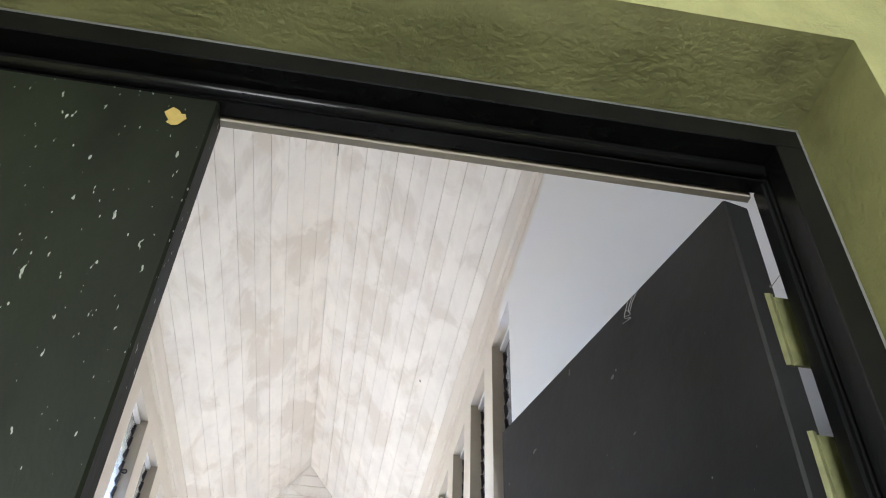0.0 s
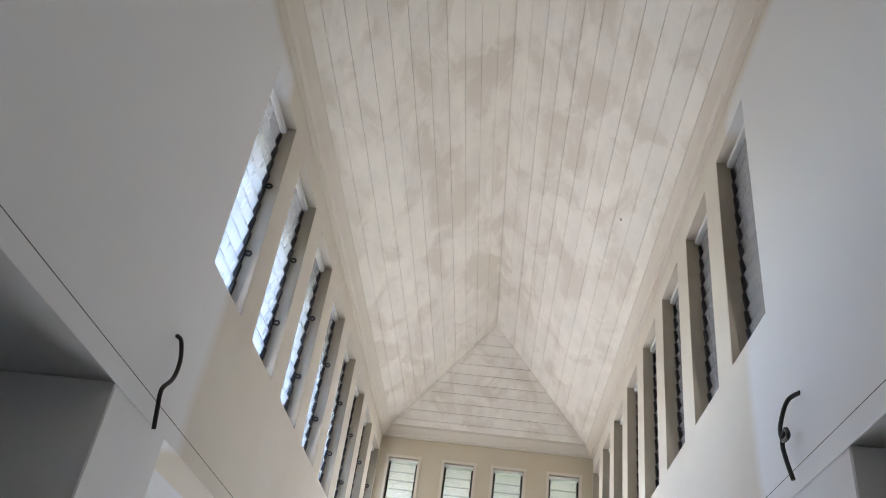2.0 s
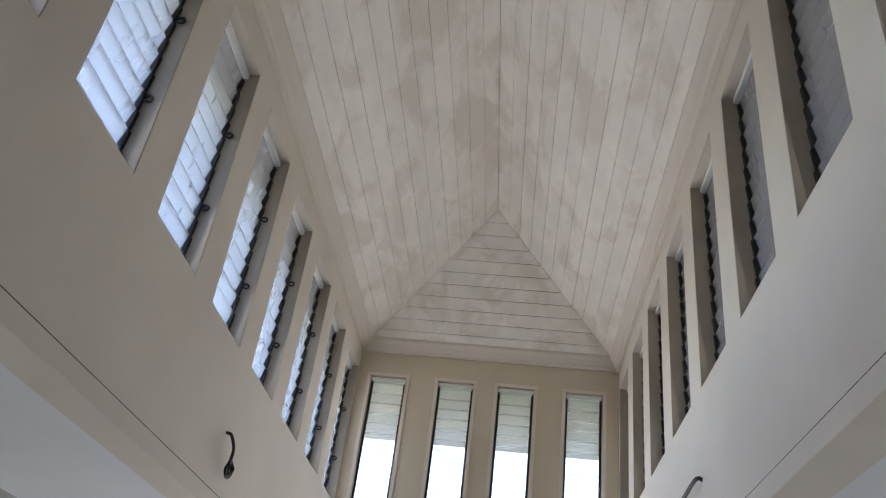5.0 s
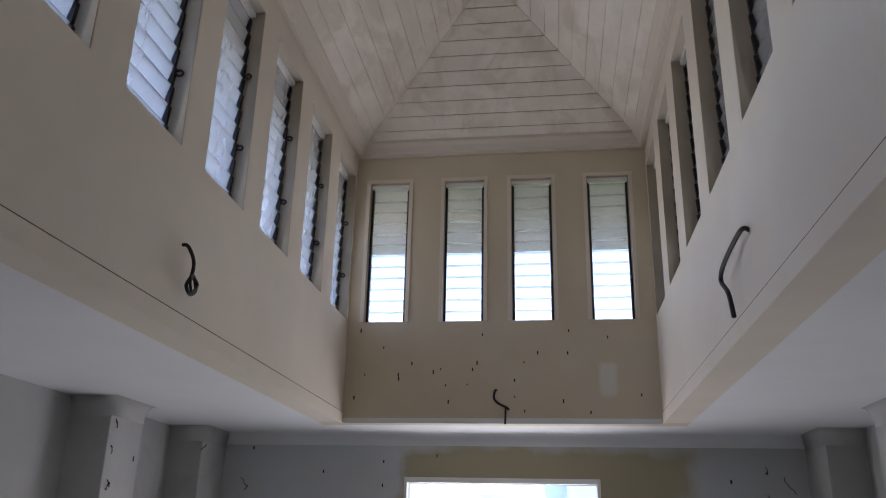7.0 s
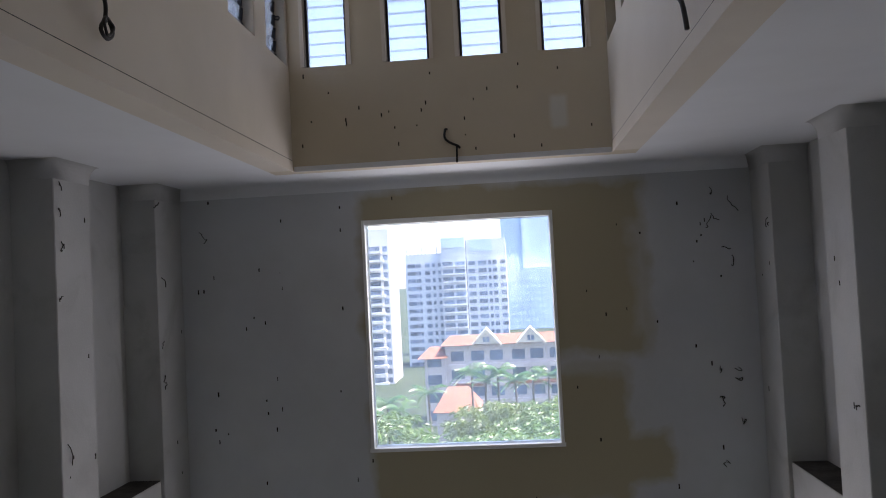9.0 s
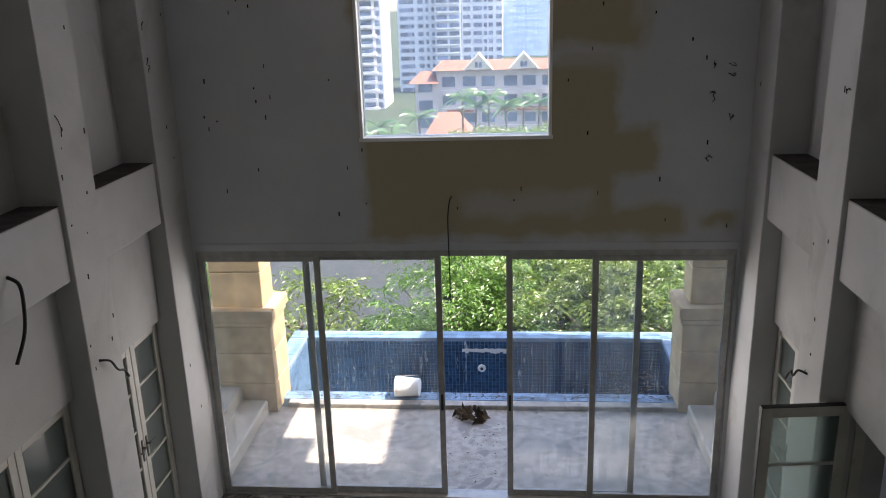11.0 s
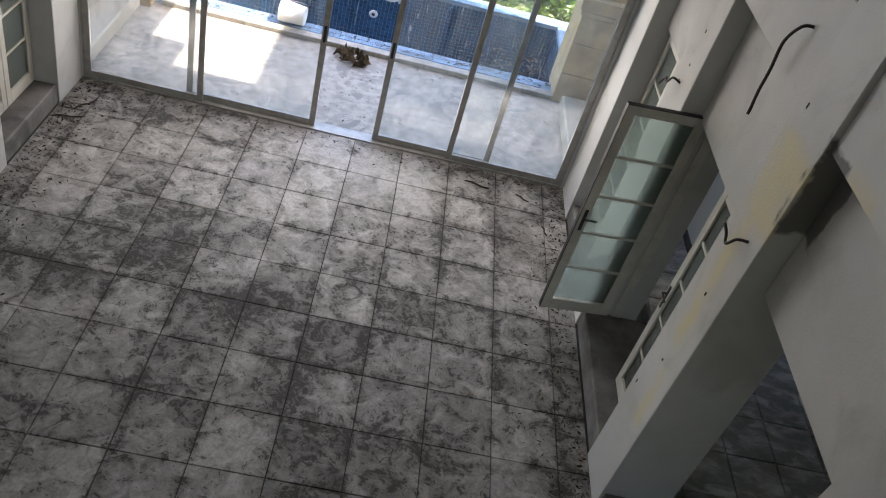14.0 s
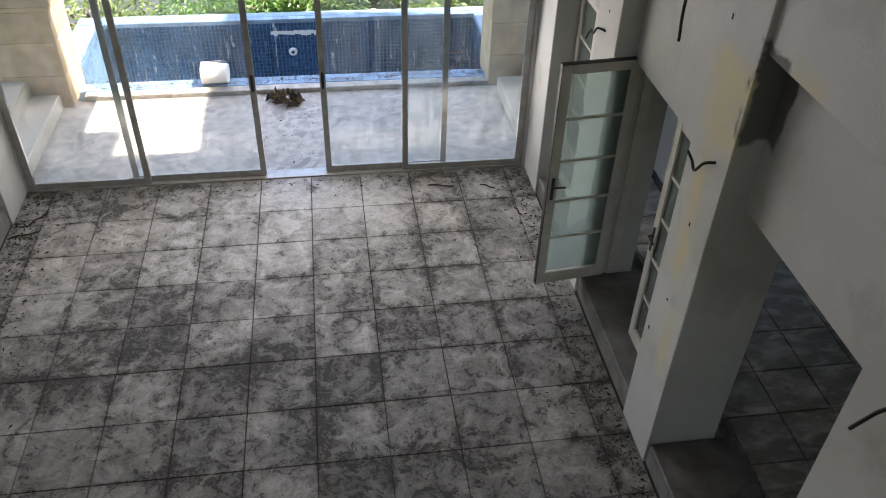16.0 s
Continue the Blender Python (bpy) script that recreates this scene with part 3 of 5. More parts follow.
# hall side walls, bay by bay
for side, xp, s in (("left", XL, -1), ("right", XR, 1)):
    def X(d0, d1):
        return (xp + s * d1, xp + s * d0) if s < 0 else (xp + d0, xp + d1)
    for k, (y0, y1) in enumerate(PIERS):
        cap = [(0.055 * (1 - math.cos(a * math.pi / 12)), 0.13 * (1 - math.sin(a * math.pi / 12))) for a in range(7)]
        bm = bmesh.new()
        lay = []
        for o, h in cap:
            xa, xb = (xp - 0.48, xp + o) if s < 0 else (xp - o, xp + 0.48)
            ya, yb = y0 - o, (y1 + o if k else y1 - 0.003)
            lay.append([bm.verts.new(p) for p in ((xa, ya, ZC - h - 0.001), (xb, ya, ZC - h - 0.001), (xb, yb, ZC - h - 0.001), (xa, yb, ZC - h - 0.001))])
        for q, r in zip(lay, lay[1:]):
            for e4 in range(4):
                bm.faces.new((q[e4], q[(e4 + 1) % 4], r[(e4 + 1) % 4], r[e4]))
        tagged(part("trim_cap_%s_%d" % (side, k + 1), bm, WALL, smooth=True), "coved white capping of the pilaster", "trim", kind="structure")
        block("pillar_%s_%d" % (side, k + 1), *X(0, 0.48), y0, y1 - (0.002 if k == 0 else 0), -0.012, ZC, WALL, "white painted pilaster with scuffs and insect marks", category="pillar")
    for k, (y0, y1) in enumerate(BAYS):
        block("wall_%s_upper_%d" % (side, k + 1), *X(0.30, 0.5), y0, y1, 3.57, ZC, WALL, "pale recessed wall panel between pilasters", bev=0)
        block("wall_%s_spandrel_%d" % (side, k + 1), *X(0.03, 0.5), y0, y1, 3.04, 3.565, WALL, "projecting white spandrel beam with a dusty ledge")
        block("trim_ledge_%s_%d" % (side, k + 1), *X(0.034, 0.298), y0 + 0.003, y1 - 0.003, 3.566, 3.572, LEDGE, "thick black dust lying on the spandrel ledge", category="trim", bev=0.002)
        block("wall_%s_hung_%d" % (side, k + 1), *X(0.16, 0.44), y0, y1, 2.15, 3.035, WALL, "white wall panel above the door opening")
        block("step_%s_%d" % (side, k + 1), *X(0.015, 0.62), y0, y1, -0.012, 0.19, PLINTH, "dusty concrete step under the doors", category="step", bev=0.012)
    a, b = X(0.62, 3.6)
    block("floor_side_" + side, a, b, 5.0, YF, -0.2, 0.17, WETFLOOR, "dark stained floor of the side room", category="floor", bev=0)
    block("ceiling_side_" + side, *X(0.5, 3.6), 5.0, YF, 2.75, 2.95, CEIL, "plain ceiling of the side room", category="ceiling", bev=0)
    block("wall_outer_" + side, *X(3.4, 3.6), 2.3, YF, -0.2, ZC, WALL, "plain outer wall of the side room", bev=0)
    block("wall_upper_back_" + side, *X(0.5, 0.62), 5.9, 7.42, -0.012, ZC, WALL, "plain white wall beside the gallery", bev=0)
# its hole is unseen, added so sky light reaches the piers from behind
slab("wall_under_gallery", "y", 4.8, 5.0, (-6.0, 6.2), (-0.2, GAL - 0.25), [(-1.0, 0.6, 0.0, 2.1)], WALL, "plain wall under the gallery with an unseen opening added for light")

block("wall_side_passage", 3.42, 3.54, 10.6, YF - 0.002, 0.17, 2.748, CEIL, "white wall of the side passage", bev=0)
block("baseboard_passage", 3.405, 3.419, 10.6, YF - 0.004, 0.172, 0.26, PLINTH, "dark baseboard of the side passage", category="baseboard", bev=0.002)

# gallery
block("floor_gallery", -6.0, 6.2, -1.2, 6.35, GAL - 0.25, GAL, PLINTH, "concrete gallery floor", category="floor", bev=0)
# walls that end at the gallery, beside the shaft
block("wall_gallery_left", -6.0, LX0, 5.66, 6.22, GAL, ZC - 0.001, LGREY, "white wall end beside the gallery")
block("wall_gallery_right", LX1, 6.2, 5.52, 6.08, GAL, ZC - 0.001, LGREY, "white wall end beside the gallery")

# main roof round the lantern, unseen, added dark to cut bounce light
ROOFDARK = mat("unseen_dark_roof", (0.085, 0.075, 0.068), 0.85, var=0.2, scale=2, fine=25, bump=0.4)
slab("roof_main", "z", ZC + 0.254, ZC + 0.33, (-6.6, 6.8), (-1.8, YF + 0.21), [(LX0 - 0.202, LX1 + 0.202, LY0 - 0.202, LY1 + 0.202), (-2.5, 2.5, -1.3, 2.598)], ROOFDARK, "unseen dark main roof added to cut bounce into the louvres", category="roof")

# unseen slab and walls, added to shape sun and sky light outside
block("terrace_canopy", -4.2, -0.79, YF + 0.225, 14.76, 2.9, 3.05, RENDER, "unseen flat slab added to shade one end of the terrace", category="canopy", bev=0)
# added wall, hides the eastern sky so the right louvres go darker
block("wall_party", 2.7, 3.0, 0.5, 12.6, ZC + 0.331, 9.2, RENDER, "unseen wall added to keep sky light off the east louvres", bev=0)
# two added walls, sized so their shadow edge bounds the sun patch
block("wall_wing_upper", 3.9, 4.2, 12.2, YF + 0.215, 5.4, 8.9, RENDER, "upper part of the unseen wall added as a sun block", bev=0)
block("wall_wing", 3.9, 4.2, YF + 0.22, 16.35, -2.3, 8.9, RENDER, "tall unseen wall added to cast shade on the terrace", bev=0)
bm = bmesh.new()
prof = [(0.1 * (1 - math.cos(a * math.pi / 10)), 0.1 * (1 - math.sin(a * math.pi / 10))) for a in range(6)]
ends = [[bm.verts.new((x, YF - 0.0005 - o, ZC - 0.0005 - h)) for o, h in prof] for x in (XL + 0.001, XR - 0.001)]
for k in range(5):
    bm.faces.new((ends[0][k], ends[0][k + 1], ends[1][k + 1], ends[1][k]))
tagged(part("trim_far_cornice", bm, CEIL, smooth=True), "small coved white cornice over the far wall", "trim", kind="structure")

bm = bmesh.new()
tube(bm, smooth_path([(RIDGE_X, 4.6, RIDGE_Z - 0.001), (RIDGE_X + 0.004, 5.0, RIDGE_Z - 0.002), (RIDGE_X - 0.003, 5.5, RIDGE_Z - 0.001), (RIDGE_X + 0.002, 6.2, RIDGE_Z - 0.002)], 4), 0.0035, 4)
tagged(part("trim_ridge_crack", bm, BLACKMETAL), "thin dark open crack along the ridge", "trim", kind="structure")

# gallery door wall and the green room behind it
DH = (-0.89, 0.562, GAL, 5.68)
slab("wall_door_gallery", "y", 2.7215, 2.80, (-6.0, 6.2), (GAL, ZC), [DH], LGREY, "white gallery wall with a wide doorway")
slab("wall_door_room", "y", 2.585, 2.7205, (-2.2, 2.2), (GAL, ZC + 0.3), [DH], GREEN, "olive green plastered wall round the doorway")
block("wall_room_left", -2.4, -2.2, -1.2, 2.699, GAL, 6.4, GREEN, "olive green room wall", bev=0)
block("wall_room_right", 2.2, 2.4, -1.2, 2.699, GAL, 6.4, GREEN, "olive green room wall", bev=0)
# back opening and its lamp are unseen, added to light the green room
slab("wall_room_back", "y", -1.2, -1.0, (-2.2, 2.2), (GAL, 6.4), [(-1.0, 1.0, 4.4, 5.7)], GREEN, "olive green room wall with an unseen window opening added for light")
block("ceiling_room", -2.2, 2.2, -1.2, 2.58, 6.36, 6.5, CEIL, "plain ceiling of the green room", category="ceiling", bev=0)
window_light("room_window_light", look((0, -0.95, 5.1), (0, 3, 5.4)), 1.9, 1.2, 3.4)

# moulded black door frame
frame_ob = thing("door_frame", pose(0, 0, 0), "black gloss double-door frame with stepped rebates", "door frame", kind="structure")
for nm, x0, x1, z0, z1 in (("jamb", -0.889, -0.845, GAL, 5.645), ("jamb", 0.525, 0.561, GAL, 5.645), ("head", -0.889, 0.561, 5.645, 5.679)):
    bm = bmesh.new()
    box(bm, x0, x1, 2.722, 2.757, z0, z1)
    bevelled(bm, 0.0015)
    part(nm, bm, BLACKWOOD, frame_ob)
for nm, x0, x1, z0, z1 in (("stop", -0.887, -0.83, GAL, 5.622), ("stop", 0.517, 0.559, GAL, 5.622), ("stop_head", -0.885, 0.557, 5.622, 5.677)):
    bm = bmesh.new()
    box(bm, x0, x1, 2.759, 2.789, z0, z1)
    bevelled(bm, 0.005, 2)
    part(nm, bm, BLACKWOOD, frame_ob)
bm = bmesh.new()
box(bm, -0.83, 0.517, 2.79, 2.80, 5.619, 5.676)
bm_bead = bmesh.new()
tube(bm_bead, [(-0.84, 2.7585, 5.633), (0.52, 2.7585, 5.633)], 0.009, 14)
part("bead", bm_bead, BLACKWOOD, frame_ob, "glossy half-round bead", smooth=True)
part("edge_strip", bm, REVEAL, frame_ob, "pale unpainted strip under the frame head")


def door_leaf(name, m, w, h, paint, label):
    """A flush door leaf; hinge at the origin, leaf along +x, 4 cm thick."""
    d = thing(name, m, label, "door")
    bm = bmesh.new()
    box(bm, 0, w, -0.02, 0.02, 0, h)
    bevelled(bm, 0.003)
    part("panel", bm, paint, d)
    return d


leaf = door_leaf("door_leaf", pose(-0.828, 2.785, GAL + 0.01, 0, 0, 0), 0.672, 2.165, GREENDOOR, "closed dark green door leaf speckled with paint")
bm = bmesh.new()
bmesh.ops.create_icosphere(bm, subdivisions=2, radius=0.011, matrix=Matrix.Translation((0.63, -0.022, 2.121)) @ Matrix.Diagonal((0.7, 0.2, 1.1, 1)))
for v in bm.verts:
    v.co += Vector((random.uniform(-1, 1), 0, random.uniform(-1, 1))) * 0.007
part("filler_blob", bm, mat("yellow_filler", (0.45, 0.33, 0.1), 0.9, bump=0.4), leaf, "dab of dry yellow filler")
bm = bmesh.new()
tube(bm, smooth_path([(0.30, -0.0205, 2.06), (0.36, -0.0205, 2.05), (0.42, -0.0205, 2.02), (0.47, -0.0205, 1.97), (0.485, -0.0205, 1.95)]), 0.0016, 4)
part("scratch", bm, mat("pale_scratch", (0.3, 0.32, 0.27), 0.8, bump=0), leaf, "long pale scratch")
ang = math.degrees(math.atan2(3.435 - 2.80, 0.349 - 0.50))
leaf = door_leaf("door_leaf", pose(0.50, 2.80, GAL + 0.01, 0, 0, ang), 0.652, 2.155, BLACKDOOR, "dark grey-black door leaf standing open")
# cobweb wisps at its top edge
for k in range(3):
    bm = bmesh.new()
    tube(bm, smooth_path([(0.2 + 0.012 * k, 0.021, 2.15), (0.21 + 0.012 * k, 0.024, 2.138 - 0.006 * k), (0.222, 0.022, 2.13 - 0.006 * k), (0.23 + 0.006 * k, 0.022, 2.137 - 0.008 * k)]), 0.0006, 4)
    part("cobweb", bm, mat("grey_cobweb", (0.4, 0.4, 0.4), 0.9, bump=0), leaf, "torn grey cobweb")
for z in (5.415, 5.235):
    hg = thing("butt_hinge", pose(0.518, 2.797, z), "butt hinge painted over in olive green", "hinge", "hinges of the gallery door")
    bm = bmesh.new()
    tube(bm, [(-0.012, 0.008, -0.05), (-0.012, 0.008, 0.05)], 0.007, 8)
    part("knuckle", bm, HINGE, hg)
    for s in (-1, 1):
        bm = bmesh.new()
        box(bm, *((-0.006, 0.02) if s > 0 else (-0.034, -0.018)), 0.004, 0.008, -0.048, 0.048)
        bevelled(bm, 0.001)
        part("flap", bm, HINGE, hg)

# louvre windows of the lantern


PANE_EDGE = mat("grey_green_glass_edge", (0.3, 0.34, 0.34), 0.3, var=0.1, bump=0)


def louvre_window(name, w, h, n, label, deep):
    """Stands in an opening; x along the wall, inner side at -y."""
    t = thing(name, pose(0, 0, 0), label, "window", "lantern windows")
    for s in (-1, 1):
        bm = bmesh.new()
        box(bm, s * w / 2 - (0.022 if s > 0 else 0), s * w / 2 + (0 if s > 0 else 0.022), 0.0, 0.03, 0.0, h - 0.035)
        for k in range(n):
            z = (k + 0.5) * (h - 0.05) / n
            clip = box(bm, s * w / 2 - (0.026 if s > 0 else 0), s * w / 2 + (0 if s > 0 else 0.026), -0.006, 0.0, z - 0.045, z + 0.045)
            for v in clip:
                if v.co.z > z and v.co.y < -0.001:
                    v.co.y -= 0.008
        part("carrier", bm, BLACKMETAL, t, "black louvre carrier strip")
    bm = bmesh.new()
    box(bm, -w / 2, w / 2, -0.03, 0.05, h - 0.035, h - 0.002)
    bevelled(bm, 0.004)
    part("head_rail", bm, WHITETRIM, t, "white painted head rail")
    for z in (0.3 * h, 0.66 * h):
        bm = bmesh.new()
        tube(bm, smooth_path([(w / 2 - 0.016, -0.008, z), (w / 2 - 0.016, -0.036, z + 0.008), (w / 2 - 0.014, -0.048, z - 0.008), (w / 2 - 0.014, -0.036, z - 0.022), (w / 2 - 0.016, -0.01, z - 0.014)], 3), 0.006, 5)
        part("lever", bm, BLACKMETAL, t)
    # added linings, their brown holds the jambs' shade
    for s in (-1, 1):
        bm = bmesh.new()
        box(bm, *((w / 2 - 0.006, w / 2 - 0.0005) if s > 0 else (-w / 2 + 0.0005, -w / 2 + 0.006)), -deep, -0.001, 0.001, h - 0.002)
        part("lining", bm, REVEAL, t, "jamb lining in beige darkened for the reveal's shade")
    bm = bmesh.new()
    ph = (h - 0.05) / n
    box(bm, -w / 2 + 0.024, w / 2 - 0.024, -0.0025, 0.0025, -ph * 0.565, ph * 0.565)
    me = mesh_of("pane", bm, [LOUVRE, PANE_EDGE])
    for f in me.polygons:
        f.material_index = 1 if f.normal.z < -0.9 else 0
    for k in range(n):
        p = new("pane", me)
        p.parent = t
        p.matrix_local = pose(0, 0.014, (k + 0.5) * ph, 13, 0, 0)
        p.visible_shadow = False
    return t


side_win = louvre_window("louvre_window", WINW, HEAD - SILL, 12, "tall louvre window with hazy glass slats and black carriers", 0.088)
first = True
for y in WINY:
    for m in (pose(LX0 - 0.09, y - WINW / 2, SILL, 0, 0, 90), pose(LX1 + 0.09, y - WINW / 2, SILL, 0, 0, -90)):
        if first:
            side_win.matrix_world = m
            first = False
        else:
            copy_thing(side_win, m)
end_win = louvre_window("louvre_window", 0.35, 1.262, 12, "narrow louvre window in a double white surround", 0.058)
for k, (a, b) in enumerate(ENDX):
    m = pose((a + b) / 2, LY1 + 0.06, 6.858)
    if k == 0:
        end_win.matrix_world = m
    else:
        copy_thing(end_win, m)
# raised plaster surround of the end windows
for a, b in ENDX:
    bm = bmesh.new()
    for x0, x1, z0, z1 in ((a - 0.03, a, 6.858, 8.12), (b, b + 0.03, 6.858, 8.12), (a - 0.035, b + 0.035, 8.121, 8.15)):
        box(bm, x0, x1, LY1 - 0.012, LY1 - 0.0005, z0, z1)
    tagged(part("window_surround", bm, LWALL), "thin raised cream plaster surround", "trim", "surrounds of the end windows", kind="structure")

# aluminium sliding doors
SX0, SX1, SZ = -2.755, 2.21, 2.63
sl = thing("sliding_door_frame", pose(0, YF + 0.06, 0), "grey aluminium track frame of the terrace doors", "door frame", kind="structure")
for nm, x0, x1, z0, z1 in (("jamb", SX0, SX0 + 0.014, 0, SZ - 0.06), ("jamb", SX1 - 0.014, SX1, 0, SZ - 0.06), ("head_track", SX0, SX1, SZ - 0.06, SZ - 0.001), ("sill_track", SX0, SX1, -0.02, 0.014)):
    bm = bmesh.new()
    box(bm, x0, x1, -0.06, 0.09, z0, z1)
    bevelled(bm, 0.003)
    part(nm, bm, ALU, sl)
block("trim_door_head", -2.80, 2.235, YF - 0.02, YF - 0.0005, 2.63, 2.70, FARWALL, "raised plaster band over the terrace doors", category="trim", bev=0.003)


def sliding_panel(x0, x1, dy, label):
    t = thing("sliding_door", pose(x0, YF + 0.06 + dy, 0.016), label, "glass door", "terrace sliding doors")
    w, h, s = x1 - x0, SZ - 0.08, 0.058
    for nm, a, b, c, d in (("stile", 0, s, 0, h), ("stile", w - s, w, 0, h), ("rail", s, w - s, 0, 0.065), ("rail", s, w - s, h - 0.05, h)):
        bm = bmesh.new()
        box(bm, a, b, -0.018, 0.018, c, d)
        bevelled(bm, 0.003)
        part(nm, bm, ALU, t)
    bm = bmesh.new()
    box(bm, s, w - s, -0.003, 0.003, 0.065, h - 0.05)
    p = part("pane", bm, GLASS, t, "dusty streaked glass")
    p.visible_shadow = False
    return t


sliding_panel(SX0 + 0.015, -1.58, -0.03, "fixed glass panel with rain-streaked dust")
q = sliding_panel(-1.755, -0.445, 0.015, "sliding glass panel pushed partly open")
bm = bmesh.new()
box(bm, 1.27, 1.295, -0.03, -0.018, 0.95, 1.12)
bevelled(bm, 0.003)
part("pull", bm, BLACKMETAL, q)
q = sliding_panel(0.16, 1.405, 0.015, "sliding glass panel pushed partly open")
bm = bmesh.new()
box(bm, 0.015, 0.04, -0.03, -0.018, 0.95, 1.12)
bevelled(bm, 0.003)
part("pull", bm, BLACKMETAL, q)
sliding_panel(0.945, SX1 - 0.015, -0.03, "fixed glass panel with rain-streaked dust")

# hall window
wf = thing("window_1", pose(0, 0, 0), "square fixed window in a thin white frame", "window", kind="structure")
for nm, x0, x1, z0, z1 in (("frame", -1.119, -1.09, 3.656, 5.674), ("frame", 0.532, 0.561, 3.656, 5.674), ("frame", -1.09, 0.532, 5.63, 5.674), ("sill", -1.13, 0.572, 3.635, 3.668)):
    bm = bmesh.new()
    box(bm, x0, x1, YF - 0.012, YF + 0.16, z0, z1)
    bevelled(bm, 0.003)
    part(nm, bm, WHITETRIM, wf)
bm = bmesh.new()
box(bm, -1.09, 0.532, YF + 0.12, YF + 0.126, 3.668, 5.63)
part("pane", bm, CLEAR, wf).visible_shadow = False

# french door leaves


def french_leaf(m, w, h, label, glass, handle=True):
    """Hinge at the origin, leaf along +x."""
    t = thing("french_door", m, label, "door", "french doors")
    st, top, bot = 0.075, 0.075, 0.11
    for nm, a, b, c, d in (("stile", 0, st, 0, h), ("stile", w - st, w, 0, h), ("top_rail", st, w - st, h - top, h), ("bottom_rail", st, w - st, 0, bot)):
        bm = bmesh.new()
        box(bm, a, b, -0.02, 0.02, c, d)
        bevelled(bm, 0.004)
        part(nm, bm, WHITEWOOD, t)
    ph = (h - top - bot) / 5
    bm = bmesh.new()
    box(bm, st, w - st, -0.013, 0.013, -0.011, 0.011)
    bevelled(bm, 0.003)
    bar = mesh_of("glazing_bar", bm, WHITEWOOD)
    bm = bmesh.new()
    box(bm, st, w - st, -0.003, 0.003, 0.011, ph - 0.011)
    pane = mesh_of("pane", bm, glass)
    for k in range(5):
        o = new("pane", pane)
        o.parent = t
        o.location = (0, 0, bot + k * ph)
        if k:
            o = new("glazing_bar", bar)
            o.parent = t
            o.location = (0, 0, bot + k * ph)
    if handle:
        bm = bmesh.new()
        box(bm, w - 0.05, w - 0.025, -0.026, -0.02, 0.86, 1.06)
        box(bm, w - 0.05, w - 0.025, 0.02, 0.026, 0.86, 1.06)
        tube(bm, [(w - 0.037, -0.06, 0.99), (w - 0.037, 0.06, 0.99)], 0.008, 8)
        tube(bm, [(w - 0.037, -0.055, 0.99), (w - 0.13, -0.055, 0.985)], 0.008, 8)
        tube(bm, [(w - 0.037, 0.055, 0.99), (w - 0.13, 0.055, 0.985)], 0.008, 8)
        part("lever_handle", bm, BLACKMETAL, t, "dark metal lever handle")
    return t


DX = XR + 0.205
DLX = XL - 0.23
aopen = math.degrees(math.atan2(10.945 - 11.005, 1.845 - 2.445))
open_leaf = french_leaf(pose(DX, 11.0 - 0.02, 0.197, 0, 0, aopen), 0.60, 1.985, "off-white french door leaf standing open over the hall", FROST)
# black strips give the leaf's edges both their grime and their shadow
for x0, x1, z0, z1 in ((0.0, 0.605, 1.985, 1.99), (0.6, 0.605, 0.0, 1.985)):
    bm = bmesh.new()
    box(bm, x0, x1, -0.022, 0.022, z0, z1)
    part("edge_strip", bm, BLACKMETAL, open_leaf, "black strip for the leaf's grimy and shadowed edge")
french_leaf(pose(DX + 0.02, 9.675, 0.197, 0, 0, 90), 0.58, 1.94, "off-white french door leaf, closed", FROST)
french_leaf(pose(DX + 0.02, 12.485, 0.197, 0, 0, -90), 0.50, 1.94, "off-white french door leaf, closed", FROST)
french_leaf(pose(DLX, 12.49, 0.197, 0, 0, -90), 0.515, 1.94, "off-white french door leaf, closed", FROST)
french_leaf(pose(DLX, 11.46, 0.197, 0, 0, 90), 0.505, 1.94, "off-white french door leaf, closed", FROST)
french_leaf(pose(DLX, 10.985, 0.197, 0, 0, -90), 0.66, 1.94, "off-white french door leaf, closed", FROST)
french_leaf(pose(DLX, 9.66, 0.197, 0, 0, 90), 0.66, 1.94, "off-white french door leaf, closed", FROST)
# door linings at the right-hand openings
for y in (10.985, 11.465, 9.66, 12.49):
    block("door_lining_%d" % round(y * 100), DX + 0.045, DX + 0.12, y - 0.008, y + 0.008, 0.19, 2.15, WHITEWOOD, "white painted door lining", category="door frame", bev=0.002)

# terrace, kerbs, pillars
block("terrace_floor", -3.9, 3.4, YF + 0.22, 14.97, -0.25, -0.03, TERRACE, "stained pale screed of the terrace", category="floor", bev=0.01)
block("sill_threshold", SX0, SX1, YF + 0.15, YF + 0.22, -0.2, -0.022, TERRACE, "worn threshold beyond the sliding doors", category="floor", bev=0)
block("terrace_edge_step", -2.6, 2.25, 14.93, 15.06, -0.03, 0.03, TERRACE, "low raised edge before the pool", category="kerb", bev=0.008)
for nm, x0, x1 in (("left", -3.4, -2.8), ("right", 2.28, 2.9)):
    block("terrace_kerb_" + nm, x0, x1, YF + 0.23, 14.78, -0.03, 0.16, RENDER, "low rendered kerb along the terrace", category="kerb", bev=0.02)
    block("terrace_wall_" + nm, (x0 if nm == "left" else x0 + 0.3), (x1 - 0.3 if nm == "left" else x1), YF + 0.23, 14.78, -0.03, 0.34, RENDER, "low rendered wall beside the terrace", category="wall", bev=0.02)


